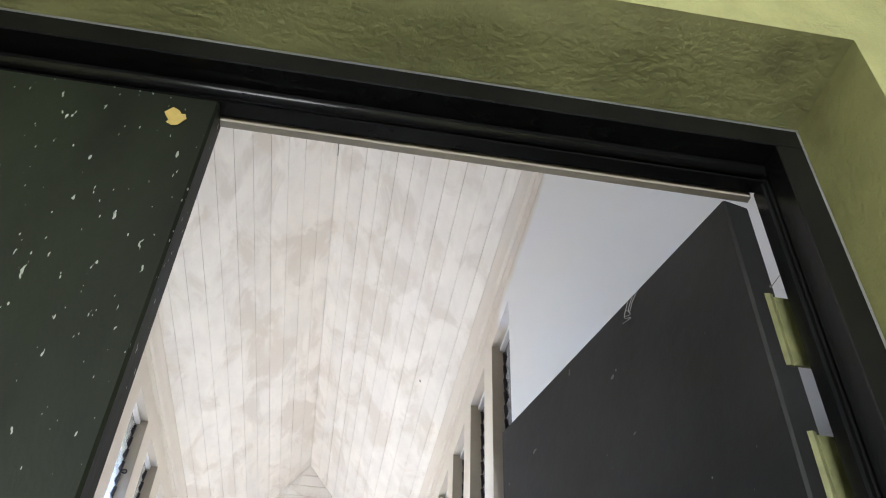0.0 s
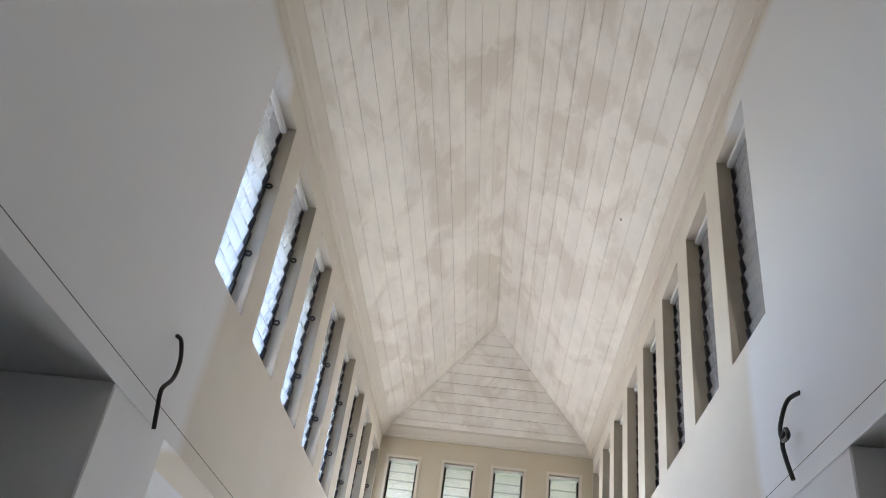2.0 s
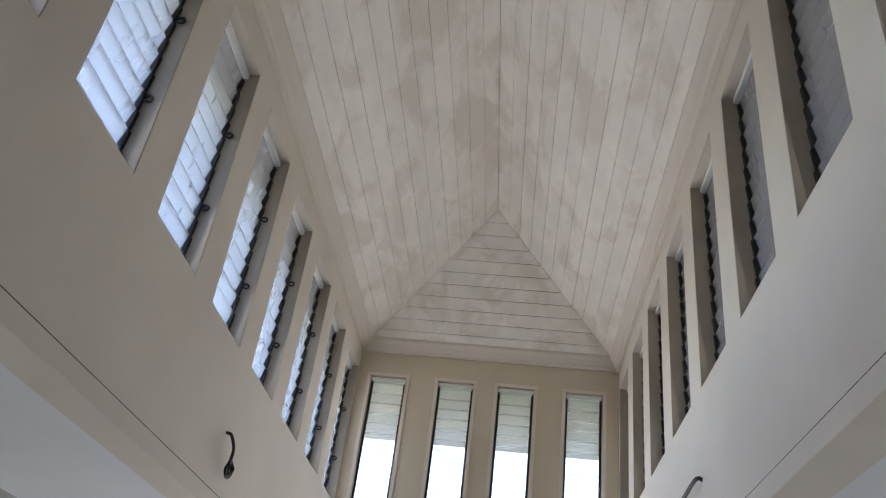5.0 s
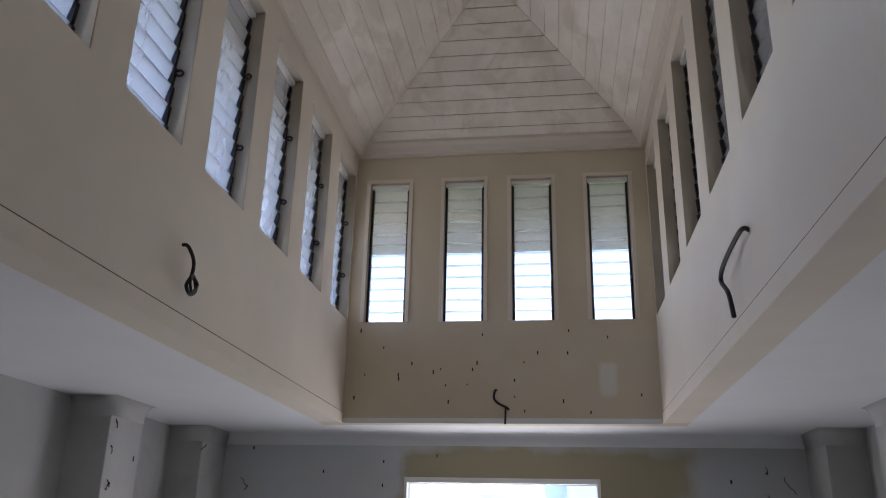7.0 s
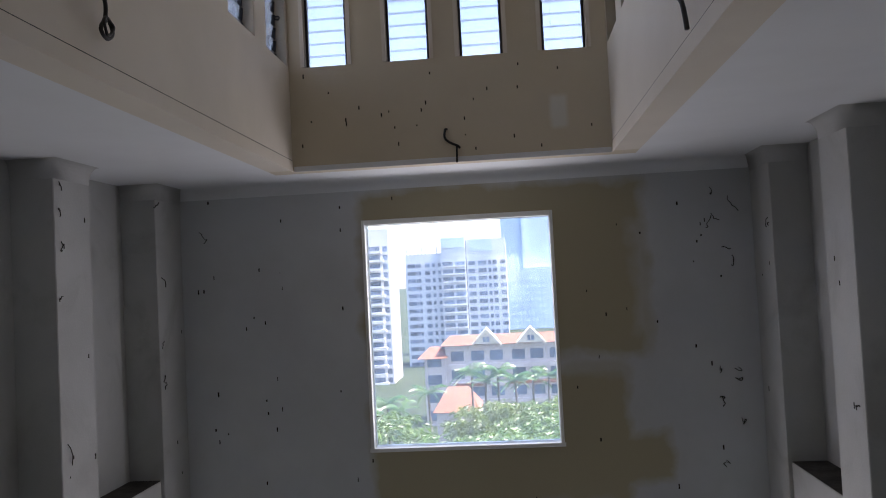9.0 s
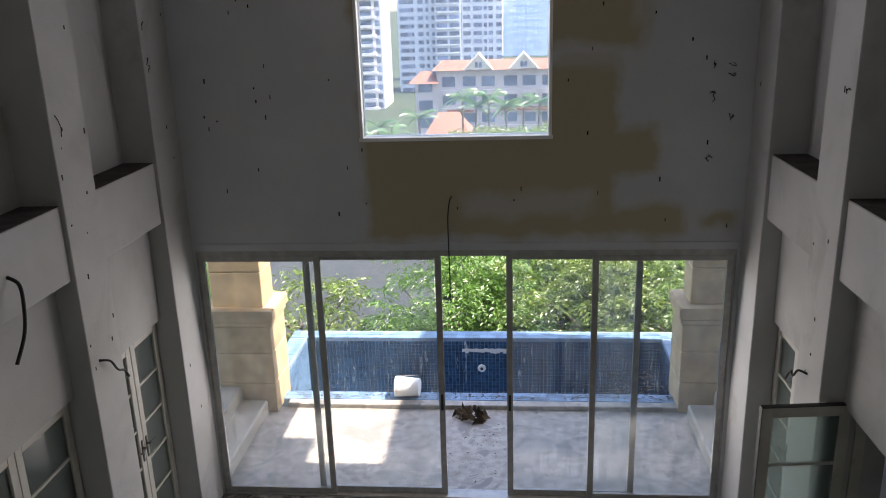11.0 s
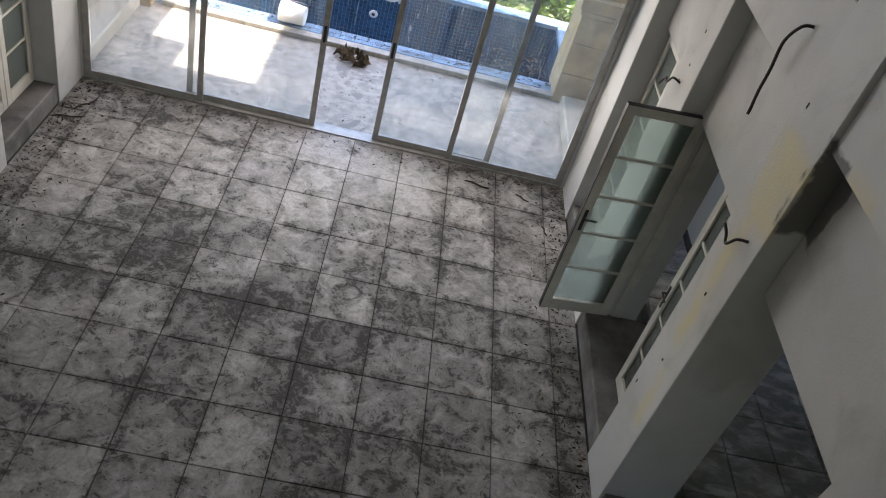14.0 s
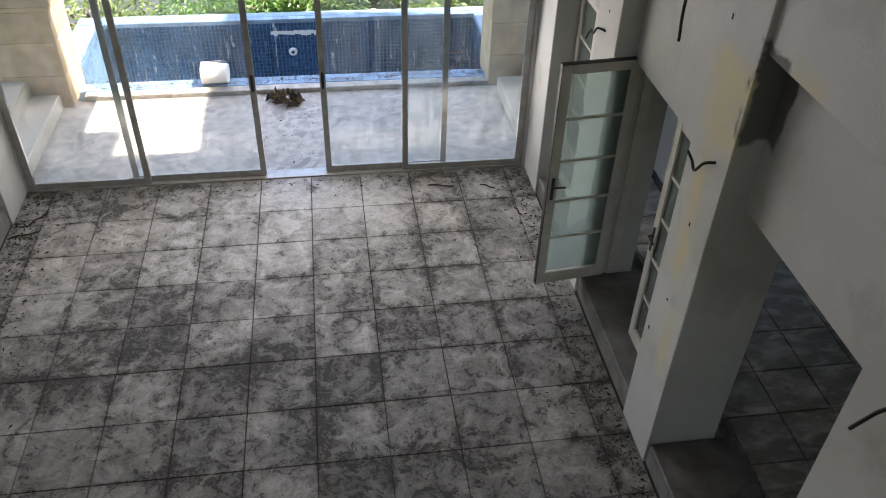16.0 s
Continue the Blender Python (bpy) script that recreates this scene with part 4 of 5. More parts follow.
def stone_pillar(x0, x1, y0, y1, label):
    t = thing("stone_pillar", pose((x0 + x1) / 2, (y0 + y1) / 2, -0.03), label, "pillar", "terrace pillars")
    w, d = (x1 - x0) / 2, (y1 - y0) / 2
    z = 0
    for k, h in enumerate((0.4, 0.4, 0.35)):
        bm = bmesh.new()
        box(bm, -w, w, -d, d, z, z + h - 0.006)
        bevelled(bm, 0.008)
        part("stone_block", bm, STONE, t)
        z += h
    bm = bmesh.new()
    box(bm, -w - 0.05, w + 0.05, -d - 0.05, d + 0.05, z + 0.07, z + 0.21)
    box(bm, -w - 0.025, w + 0.025, -d - 0.025, d + 0.025, z, z + 0.069)
    bevelled(bm, 0.015, 2)
    part("ledge", bm, STONE, t)
    z += 0.215
    for k in range(3):
        bm = bmesh.new()
        box(bm, -w + 0.09, w - 0.09, -d + 0.09, d - 0.09, z, z + 0.444)
        bevelled(bm, 0.008)
        part("stone_block", bm, STONE, t)
        z += 0.45
    return t


stone_pillar(-3.5, -2.69, 14.80, 15.42, "sandstone pillar with a projecting ledge on a wide foot")
stone_pillar(2.2, 2.85, 14.92, 15.5, "sandstone pillar with a projecting ledge on a wide foot")

# pool
PX0, PX1, PY0, PY1, PT, PB = -2.75, 2.3, 15.28, 16.6, 0.2, -1.15
block("pool_floor", PX0 - 0.2, PX1 + 0.2, PY0 - 0.2, PY1 + 0.2, PB - 0.15, PB, POOLGROUT, "leaf-strewn floor of the empty pool", category="pool", bev=0)
for nm, x0, x1, y0, y1, z1 in (("front", PX0, PX1, 15.07, PY0, 0.02), ("back", PX0 - 0.24, PX1 + 0.24, PY1, PY1 + 0.26, PT), ("left", PX0 - 0.24, PX0, 15.43, PY1, PT), ("right", PX1, PX1 + 0.24, 15.51, PY1, PT), ("left_foot", PX0 - 0.24, PX0, 15.07, 15.43, -0.03), ("right_foot", PX1, PX1 + 0.24, 15.07, 15.51, -0.03)):
    block("pool_wall_" + nm, x0, x1, y0, y1, PB, z1, POOLGROUT, "tiled wall of the empty plunge pool", category="pool", bev=0)


def mosaic(name, origin, u, v, nu, nv, size, material, label, depth=0.006):
    """Small square tiles standing proud of a wall, joined."""
    o, u, v = Vector(origin), Vector(u), Vector(v)
    n = u.cross(v)
    vs, fs = [], []
    for i in range(nu):
        for j in range(nv):
            a, b = o + u * (i * size + 0.0035) + v * (j * size + 0.003), size - 0.006
            base = len(vs)
            q = [a, a + u * b, a + u * b + v * b, a + v * b]
            vs += [tuple(p) for p in q] + [tuple(p + n * depth) for p in q]
            fs += [(base + 4, base + 5, base + 6, base + 7)] + [(base + k, base + (k + 1) % 4, base + 4 + (k + 1) % 4, base + 4 + k) for k in range(4)]
    me = bpy.data.meshes.new(name)
    me.from_pydata(vs, [], fs)
    me.materials.append(material)
    return tagged(new(name, me), label, "tiles", kind="stuff")


S = 0.0525
mosaic("pool_mosaic", (PX0, PY1 - 0.001, -1.05), (1, 0, 0), (0, 0, 1), 96, 23, S, MOSAIC, "dark blue glass mosaic streaked with lime")
# left side takes the pale coping colour to imitate sun falling on it
mosaic("pool_mosaic", (PX0 + 0.001, PY0 + 0.15, -1.05), (0, 1, 0), (0, 0, 1), 22, 23, S, COPING, "pool side mosaic in paler blue that holds its sunlight")
mosaic("pool_mosaic", (PX1 - 0.001, PY1, -1.05), (0, -1, 0), (0, 0, 1), 22, 23, S, MOSAIC, "dark blue glass mosaic streaked with lime")
mosaic("coping_mosaic", (PX0 - 0.24, PY1, PT + 0.001), (1, 0, 0), (0, 1, 0), 50, 2, 0.11, COPING, "pale blue coping tiles")
mosaic("coping_mosaic", (PX0 - 0.24, 15.45, PT + 0.001), (1, 0, 0), (0, 1, 0), 2, 10, 0.11, COPING, "pale blue coping tiles")
mosaic("coping_mosaic", (PX1 + 0.01, 15.53, PT + 0.001), (1, 0, 0), (0, 1, 0), 2, 9, 0.11, COPING, "pale blue coping tiles")
mosaic("coping_mosaic", (PX0, 15.075, 0.021), (1, 0, 0), (0, 1, 0), 48, 2, 0.1, COPING, "pale blue coping tiles")

# pool fitting, bucket, heap of leaves
pf = thing("pool_inlet", pose(-0.22, PY1 - 0.012, -0.26, 90, 0, 0), "white plastic pool inlet with a broken collar", "pool fitting")
bm = bmesh.new()
bmesh.ops.create_cone(bm, cap_ends=True, segments=18, radius1=0.065, radius2=0.05, depth=0.03)
part("collar", bm, PLASTIC, pf)
bm = bmesh.new()
bmesh.ops.create_cone(bm, cap_ends=True, segments=12, radius1=0.022, radius2=0.022, depth=0.036)
part("hole", bm, BLACKMETAL, pf)
bm = bmesh.new()
for k in range(14):
    x = -0.5 + 0.045 * k
    box(bm, x, x + 0.05, PY1 - 0.012, PY1 - 0.006, 0.0 - 0.03 * random.random(), 0.04 + 0.01 * random.random())
tagged(part("lime_stain", bm, PLASTIC), "white lime deposit running down the mosaic", "stain")

bk = thing("bucket", pose(-1.1, 15.16, 0.028 + 0.132, 0, -90, -5), "white plastic bucket lying on its side by the pool", "bucket")
bm = bmesh.new()
prof = [(0.108, -0.15), (0.112, -0.145), (0.126, 0.1), (0.132, 0.1), (0.132, 0.118), (0.127, 0.12), (0.127, 0.145), (0.131, 0.147), (0.131, 0.155), (0.123, 0.155), (0.104, -0.135)]
rings = [[bm.verts.new((r * math.cos(a * math.pi / 16), r * math.sin(a * math.pi / 16), z)) for a in range(32)] for r, z in prof]
for s, q in zip(rings, rings[1:]):
    for k in range(32):
        bm.faces.new((s[k], s[(k + 1) % 32], q[(k + 1) % 32], q[k]))
bm.faces.new(rings[0][::-1])
bm.faces.new(rings[-1])
bmesh.ops.recalc_face_normals(bm, faces=bm.faces)
part("body", bm, PLASTIC, bk)
bm = bmesh.new()
tube(bm, smooth_path([(0.128, 0.03, 0.11), (0.125, 0.06, 0.02), (0.12, 0.075, -0.08), (0.1, 0.1, -0.12), (0.04, 0.128, -0.12), (0.02, 0.135, -0.05), (0.0, 0.135, 0.11)], 5), 0.003, 5)
part("bail", bm, ALU, bk, "thin wire bail")


def litter(name, n, place, material, size, label, category, lift=0.01):
    """Scattered curled dead leaves and twigs, joined."""
    vs, fs = [], []
    for _ in range(n):
        x, y, z = place()
        a, s = random.uniform(0, 6.283), size * random.uniform(0.5, 1.5)
        dx, dy = math.cos(a) * s, math.sin(a) * s
        wx, wy = -dy * random.uniform(0.12, 0.35), dx * random.uniform(0.12, 0.35)
        b = len(vs)
        h = lift * random.uniform(0.2, 1.2)
        vs += [(x - dx, y - dy, z + 0.002), (x + wx, y + wy, z + h), (x + dx, y + dy, z + 0.003), (x - wx, y - wy, z + 0.002)]
        fs.append((b, b + 1, b + 2, b + 3))
    me = bpy.data.meshes.new(name)
    me.from_pydata(vs, [], fs)
    me.materials.append(material)
    return tagged(new(name, me), label, category, kind="stuff")


def around(cx, cy, r, z, rz=0.0):
    def f():
        a, q = random.uniform(0, 6.283), r * math.sqrt(random.random())
        return cx + q * math.cos(a), cy + q * math.sin(a), z + rz * (1 - q / r) * random.random()
    return f


litter("leaf_heap", 48, around(-0.3, 14.76, 0.2, -0.03, 0.1), LEAFDRY, 0.06, "small heap of dead brown leaves on the terrace", "leaves", 0.09)
litter("leaf_litter", 500, lambda: (random.uniform(PX0, PX1), 15.10 + abs(random.gauss(0, 0.1)), 0.028), LEAFDRY, 0.02, "dry leaves along the pool coping", "leaves", 0.012)
litter("leaf_litter", 500, lambda: (random.gauss(1.75, 0.3), random.uniform(15.2, 15.9), 0.022 if random.random() < 0.3 else PB + 0.01), LEAFDRY, 0.03, "dry leaves heaped in the pool corner", "leaves", 0.02)
litter("floor_litter", 1000, lambda: (XL + 0.03 + abs(random.gauss(0, 0.22)), random.uniform(8.5, 12.95), 0.0), DIRT, 0.018, "dead leaf bits and twigs along the wall", "litter", 0.012)
litter("floor_litter", 700, lambda: (XR - 0.03 - abs(random.gauss(0, 0.2)), random.uniform(8.5, 12.95), 0.0), DIRT, 0.016, "dead leaf bits and twigs along the wall", "litter", 0.012)
litter("floor_litter", 260, lambda: (random.uniform(XL, XR), 12.97 - abs(random.gauss(0, 0.12)), 0.0), DIRT, 0.018, "dead leaf bits and twigs by the door track", "litter", 0.012)
litter("floor_litter", 500, lambda: (random.uniform(XL, XR), random.uniform(7.5, 12.9), 0.0), DIRT, 0.007, "small dirt crumbs over the tiles", "litter", 0.006)
litter("terrace_litter", 300, lambda: (random.uniform(-2.6, 2.2), random.uniform(13.3, 14.9), -0.03), DIRT, 0.012, "small dead leaves over the terrace", "litter", 0.01)
for x, y, a, ln in ((1.30, 12.72, 170, 0.13), (-2.55, 12.55, 60, 0.12), (-2.62, 12.3, 20, 0.14), (1.78, 12.66, 150, 0.08), (2.0, 12.2, 110, 0.07)):
    bm = bmesh.new()
    tube(bm, smooth_path([(-ln, 0, 0.008), (-ln / 3, 0.012, 0.012), (ln / 3, -0.01, 0.01), (ln, 0.006, 0.008)], 3), [0.007] * 9 + [0.004], 5)
    o = tagged(part("twig", bm, DIRT), "short dark dead twig on the floor", "twig", "twigs on the hall floor")
    o.matrix_world = pose(x, y, 0, 0, 0, a)

# hanging cables


def cable(name, pts, r, label, tail=None):
    t = thing(name, pose(*pts[0]), label, "cable", "loose lamp cables")
    o = Vector(pts[0])
    bm = bmesh.new()
    tube(bm, smooth_path([Vector(p) - o for p in pts]), r, 7)
    part("wire", bm, CABLE, t, smooth=True)
    if tail:
        bm = bmesh.new()
        tube(bm, smooth_path([Vector(p) - o for p in tail], 4), r * 0.8, 6)
        part("wire", bm, CABLE, t, smooth=True)
    return t


cable("hanging_cable", [(-1.50, 6.0, 6.41), (-1.475, 6.01, 6.39), (-1.46, 6.03, 6.31), (-1.455, 6.01, 6.22), (-1.455, 5.94, 6.14), (-1.46, 5.97, 6.07), (-1.465, 6.01, 6.0)], 0.0095, "black cable hanging from the lantern wall")
cable("hanging_cable", [(1.012, 5.86, 6.37), (0.985, 5.93, 6.36), (0.97, 5.99, 6.28), (0.97, 5.98, 6.22), (0.97, 5.92, 6.215), (0.97, 5.94, 6.25), (0.97, 5.99, 6.21), (0.975, 5.98, 6.14), (0.98, 5.95, 6.06)], 0.009, "black cable hanging in a loop from the lantern wall")
cable("hanging_cable", [(-1.50, 9.17, 6.43), (-1.47, 9.17, 6.42), (-1.45, 9.2, 6.36), (-1.45, 9.2, 6.29), (-1.45, 9.16, 6.23), (-1.45, 9.21, 6.2), (-1.45, 9.26, 6.24), (-1.45, 9.22, 6.29), (-1.45, 9.18, 6.25)], 0.009, "black cable coiled below its outlet", [(-1.45, 9.2, 6.29), (-1.44, 9.25, 6.26), (-1.44, 9.2, 6.21), (-1.44, 9.17, 6.26), (-1.45, 9.21, 6.3)])
cable("hanging_cable", [(1.012, 9.12, 6.41), (0.98, 9.13, 6.41), (0.96, 9.4, 6.36), (0.96, 9.5, 6.31), (0.965, 9.4, 6.22), (0.97, 9.36, 6.1)], 0.011, "black cable bent away from the lantern wall")
cable("hanging_cable", [(-0.26, LY1, 6.29), (-0.27, LY1 - 0.03, 6.28), (-0.275, LY1 - 0.04, 6.22), (-0.24, LY1 - 0.04, 6.18), (-0.18, LY1 - 0.04, 6.15), (-0.16, LY1 - 0.04, 6.13)], 0.010, "short black cable ends on the lantern end wall", [(-0.185, LY1 - 0.04, 6.15), (-0.187, LY1 - 0.035, 6.08), (-0.19, LY1 - 0.035, 6.02)])
cable("hanging_cable", [(-0.32, YF, 3.13), (-0.34, YF - 0.03, 3.1), (-0.36, YF - 0.035, 2.95), (-0.36, YF - 0.035, 2.7), (-0.355, YF - 0.045, 2.4), (-0.36, YF - 0.04, 2.15)], 0.006, "thin cable hanging over the terrace doors")
cable("hanging_cable", [(XR + 0.03, 9.95, 3.32), (XR - 0.02, 9.97, 3.30), (XR - 0.035, 10.04, 3.18), (XR - 0.03, 10.03, 3.02), (XR - 0.02, 10.05, 2.88), (XR - 0.02, 10.03, 2.77), (XR - 0.025, 10.02, 2.74)], 0.0095, "thick black cable hanging from the spandrel")
for pts in ([(XR, 11.24, 2.27), (XR - 0.05, 11.28, 2.28), (XR - 0.06, 11.33, 2.22), (XR - 0.07, 11.37, 2.23), (XR - 0.08, 11.42, 2.15)], [(XR, 9.33, 2.37), (XR - 0.05, 9.36, 2.35), (XR - 0.06, 9.42, 2.27), (XR - 0.06, 9.47, 2.3), (XR - 0.07, 9.52, 2.33)], [(XR, 7.66, 2.38), (XR - 0.05, 7.68, 2.33), (XR - 0.06, 7.71, 2.25), (XR - 0.06, 7.75, 2.15)], [(XL, 11.12, 2.39), (XL + 0.05, 11.18, 2.36), (XL + 0.06, 11.25, 2.26), (XL + 0.07, 11.32, 2.22), (XL + 0.08, 11.36, 2.15)]):
    cable("wall_cable", pts, 0.009, "stub of black cable sticking out of the pilaster")
cable("hanging_cable", [(XL - 0.03, 10.33, 3.3), (XL + 0.04, 10.33, 3.25), (XL + 0.06, 10.3, 3.1), (XL + 0.05, 10.27, 2.95), (XL + 0.03, 10.18, 2.8)], 0.012, "thick black cable hanging from the spandrel")

# insect marks and cobweb tufts on the walls
bm = bmesh.new()


def mark(bm, p, axis, ln, wd):
    x, y, z = p
    if axis == "y":
        box(bm, x - wd, x + wd, y - 0.004, y - 0.0005, z - ln, z + ln)
    else:
        box(bm, x - 0.0025, x + 0.0025, y - wd, y + wd, z - ln, z + ln)


for _ in range(80):
    x, z = random.uniform(-2.7, 2.2), random.uniform(2.8, 5.95)
    if not (-1.2 < x < 0.65 and 3.6 < z < 5.75):
        mark(bm, (x, YF, z), "y", random.uniform(0.006, 0.022), random.uniform(0.003, 0.007))
for _ in range(26):
    mark(bm, (random.uniform(-1.45, 0.95), LY1, random.uniform(6.1, 6.8)), "y", random.uniform(0.005, 0.018), 0.005)
for _ in range(60):
    y, z = random.choice(PIERS), random.uniform(0.6, 5.9)
    yy = random.uniform(y[0] + 0.03, y[1] - 0.03)
    mark(bm, (random.choice((XL, XR)), yy, z), "x", random.uniform(0.006, 0.02), random.uniform(0.003, 0.007))
tagged(part("insect_marks", bm, DIRT), "small dark mud marks of insects on the walls", "marks", kind="stuff")
for k in range(34):
    side = random.choice((0, 1, 2))
    cx, cy, cz = ((XL + 0.01, random.uniform(9.7, 12.4), random.uniform(3.6, 5.9)), (XR - 0.01, random.uniform(9.7, 12.4), random.uniform(3.6, 5.9)), (random.choice((-2.6, 2.05, 1.9)), YF - 0.01, random.uniform(3.0, 5.9)))[side]
    bm = bmesh.new()
    p = Vector((cx, cy, cz))
    if side < 2:
        cy = random.choice([q[0] + 0.06 for q in PIERS[:3]])
        p = Vector((cx, cy, cz))
    pts = [p]
    for _ in range(5):
        pts.append(pts[-1] + Vector((0 if side < 2 else random.uniform(-0.035, 0.035), random.uniform(-0.03, 0.03) if side < 2 else 0, random.uniform(-0.04, 0.015))))
    tube(bm, smooth_path(pts, 3), 0.0035, 4)
    tagged(part("cobweb", bm, DIRT), "dusty dark cobweb thread on the wall", "cobweb", "wall cobwebs")

# ---------------------------------------------------------------- outside
bm = bmesh.new()
GZ = [(-400, -2.2), (17.4, -2.2), (40, -9), (95, -22), (3000, -23)]
rows = []
for y, z in GZ:
    rows.append([bm.verts.new((x, y, z)) for x in (-2500, -60, 0, 60, 2500)])
for s, t in zip(rows, rows[1:]):
    for k in range(4):
        bm.faces.new((s[k], s[k + 1], t[k + 1], t[k]))
tagged(part("ground", bm, LAWN), "sloping overgrown garden ground", "ground", kind="structure")


def leaf_material(name, base, trans):
    m = bpy.data.materials.new(name)
    m.use_nodes = True
    N, L = m.node_tree.nodes, m.node_tree.links
    N.remove(N["Principled BSDF"])
    geo, info = N.new("ShaderNodeNewGeometry"), N.new("ShaderNodeObjectInfo")
    hs = N.new("ShaderNodeHueSaturation")
    hs.inputs["Color"].default_value = (*base, 1)
    r = N.new("ShaderNodeMapRange")
    r.inputs[3].default_value, r.inputs[4].default_value = 0.55, 1.45
    L.new(geo.outputs["Random Per Island"], r.inputs[0])
    L.new(r.outputs[0], hs.inputs["Value"])
    r2 = N.new("ShaderNodeMapRange")
    r2.inputs[3].default_value, r2.inputs[4].default_value = 0.475, 0.525
    L.new(info.outputs["Random"], r2.inputs[0])
    L.new(r2.outputs[0], hs.inputs["Hue"])
    d, t, g = N.new("ShaderNodeBsdfDiffuse"), N.new("ShaderNodeBsdfTranslucent"), N.new("ShaderNodeBsdfGlossy")
    g.inputs["Roughness"].default_value = 0.4
    for n in (d, t):
        L.new(hs.outputs[0], n.inputs[0])
    mx, m2 = N.new("ShaderNodeMixShader"), N.new("ShaderNodeMixShader")
    mx.inputs[0].default_value = trans
    L.new(d.outputs[0], mx.inputs[1])
    L.new(t.outputs[0], mx.inputs[2])
    m2.inputs[0].default_value = 0.06
    L.new(mx.outputs[0], m2.inputs[1])
    L.new(g.outputs[0], m2.inputs[2])
    L.new(m2.outputs[0], N["Material Output"].inputs[0])
    return m


LEAFA = leaf_material("mango_leaf", (0.125, 0.225, 0.035), 0.5)
LEAFB = leaf_material("far_tree_leaf", (0.13, 0.2, 0.045), 0.45)
PALM = leaf_material("palm_leaf", (0.08, 0.17, 0.06), 0.4)


def crown_mesh(name, sprays, per, leaf, material, spread, reach):
    """Flat layered sprays of small drooping leaves at the twig ends, with gaps between them."""
    vs, fs = [], []
    for _ in range(sprays):
        while True:
            c = Vector((random.uniform(-1, 1), random.uniform(-1, 1), random.uniform(-0.75, 1)))
            if 0.4 < c.length < 1 + 0.45 * noise.noise(c * 2.2):
                break
        c = Vector((c.x * spread[0], c.y * spread[1], c.z * spread[2]))
        tilt = Vector((random.uniform(-0.35, 0.35), random.uniform(-0.35, 0.35), 0))
        size = reach * random.uniform(0.6, 1.25)
        for _ in range(per):
            a, q = random.uniform(0, 6.283), size * math.sqrt(random.random())
            d = Vector((math.cos(a), math.sin(a), 0))
            o = c + d * q
            o.z += tilt.dot(d) * q - 0.35 * q * q / size + random.uniform(-0.5, 0.5) * leaf
            a += random.uniform(-0.9, 0.9)
            d = Vector((math.cos(a), math.sin(a), 0))
            ln, w = leaf * random.uniform(0.6, 1.3), leaf * random.uniform(0.13, 0.2)
            sd = Vector((-d.y, d.x, random.uniform(-0.6, 0.6))) * w
            droop = random.uniform(0.0, 0.7)
            mid = o + d * ln * 0.5 + Vector((0, 0, ln * (0.08 - 0.25 * droop)))
            end = o + d * ln + Vector((0, 0, -ln * droop))
            b = len(vs)
            vs += [tuple(o), tuple(mid + sd), tuple(end), tuple(mid - sd)]
            fs += [(b, b + 1, b + 2), (b, b + 2, b + 3)]
    me = bpy.data.meshes.new(name)
    me.from_pydata(vs, [], fs)
    me.materials.append(material)
    return me


def tree(m, crown, height, spread, label, group):
    t = thing("tree", m, label, "tree", group)
    bm = bmesh.new()
    top = Vector((random.uniform(-0.3, 0.3), random.uniform(-0.3, 0.3), height))
    tube(bm, smooth_path([(0, 0, 0), (0.08, 0.05, height * 0.4), (top.x * 0.6, top.y * 0.6, height * 0.75), tuple(top)], 4), [0.05 * height * (1 - 0.06 * k) * 0.6 for k in range(13)], 8)
    part("trunk", bm, BARK, t)
    for k in range(7):
        a = k * 0.9 + random.uniform(-0.3, 0.3)
        s = height * random.uniform(0.5, 0.9)
        e2 = Vector((math.cos(a) * spread[0] * 0.75, math.sin(a) * spread[1] * 0.75, height + spread[2] * random.uniform(-0.3, 0.6)))
        bm = bmesh.new()
        b0 = Vector((top.x * s / height * 0.7, top.y * s / height * 0.7, s))
        tube(bm, smooth_path([b0, b0.lerp(e2, 0.4) + Vector((0, 0, 0.15)), b0.lerp(e2, 0.75), e2], 3), [0.018 * height * (1 - 0.085 * q) for q in range(10)], 6)
        part("limb", bm, BARK, t)
    c = new("crown", crown)
    c.parent = t
    c.location = (0, 0, height)
    return t


near_crown = crown_mesh("crown", 165, 120, 0.09, LEAFA, (1.75, 1.5, 1.35), 0.36)
for x, y, h, a in ((-0.6, 19.0, 2.0, 0), (1.5, 18.9, 1.9, 70), (3.6, 18.6, 1.9, 150), (-6.2, 19.6, 1.9, 300), (0.6, 20.2, 1.5, 100), (2.5, 20.4, 1.8, 330), (4.7, 20.0, 1.9, 200), (0.4, 21.6, 2.6, 40), (2.9, 22.0, 2.9, 260), (5.6, 21.5, 2.6, 10)):
    tree(pose(x, y, -2.4, 0, 0, a), near_crown, h, (1.75, 1.5, 1.35), "leafy garden tree with long drooping bright green leaves", "garden trees")
sparse_crown = crown_mesh("crown", 60, 50, 0.11, LEAFA, (1.3, 1.1, 0.8), 0.3)
tree(pose(-3.5, 19.3, -2.4, 0, 0, 30), sparse_crown, 1.9, (1.3, 1.1, 0.8), "thin young tree with sparse yellow-green leaves", "garden trees")
# a grey house wall behind the garden
block("neighbour_wall", -9.0, -1.9, 27.0, 27.3, -6, 0.5, mat("grey_neighbour_render", (0.3, 0.3, 0.31), 0.8, var=0.05, bump=0.1), "plain grey rendered neighbour wall", kind="", category="wall", bev=0.02)

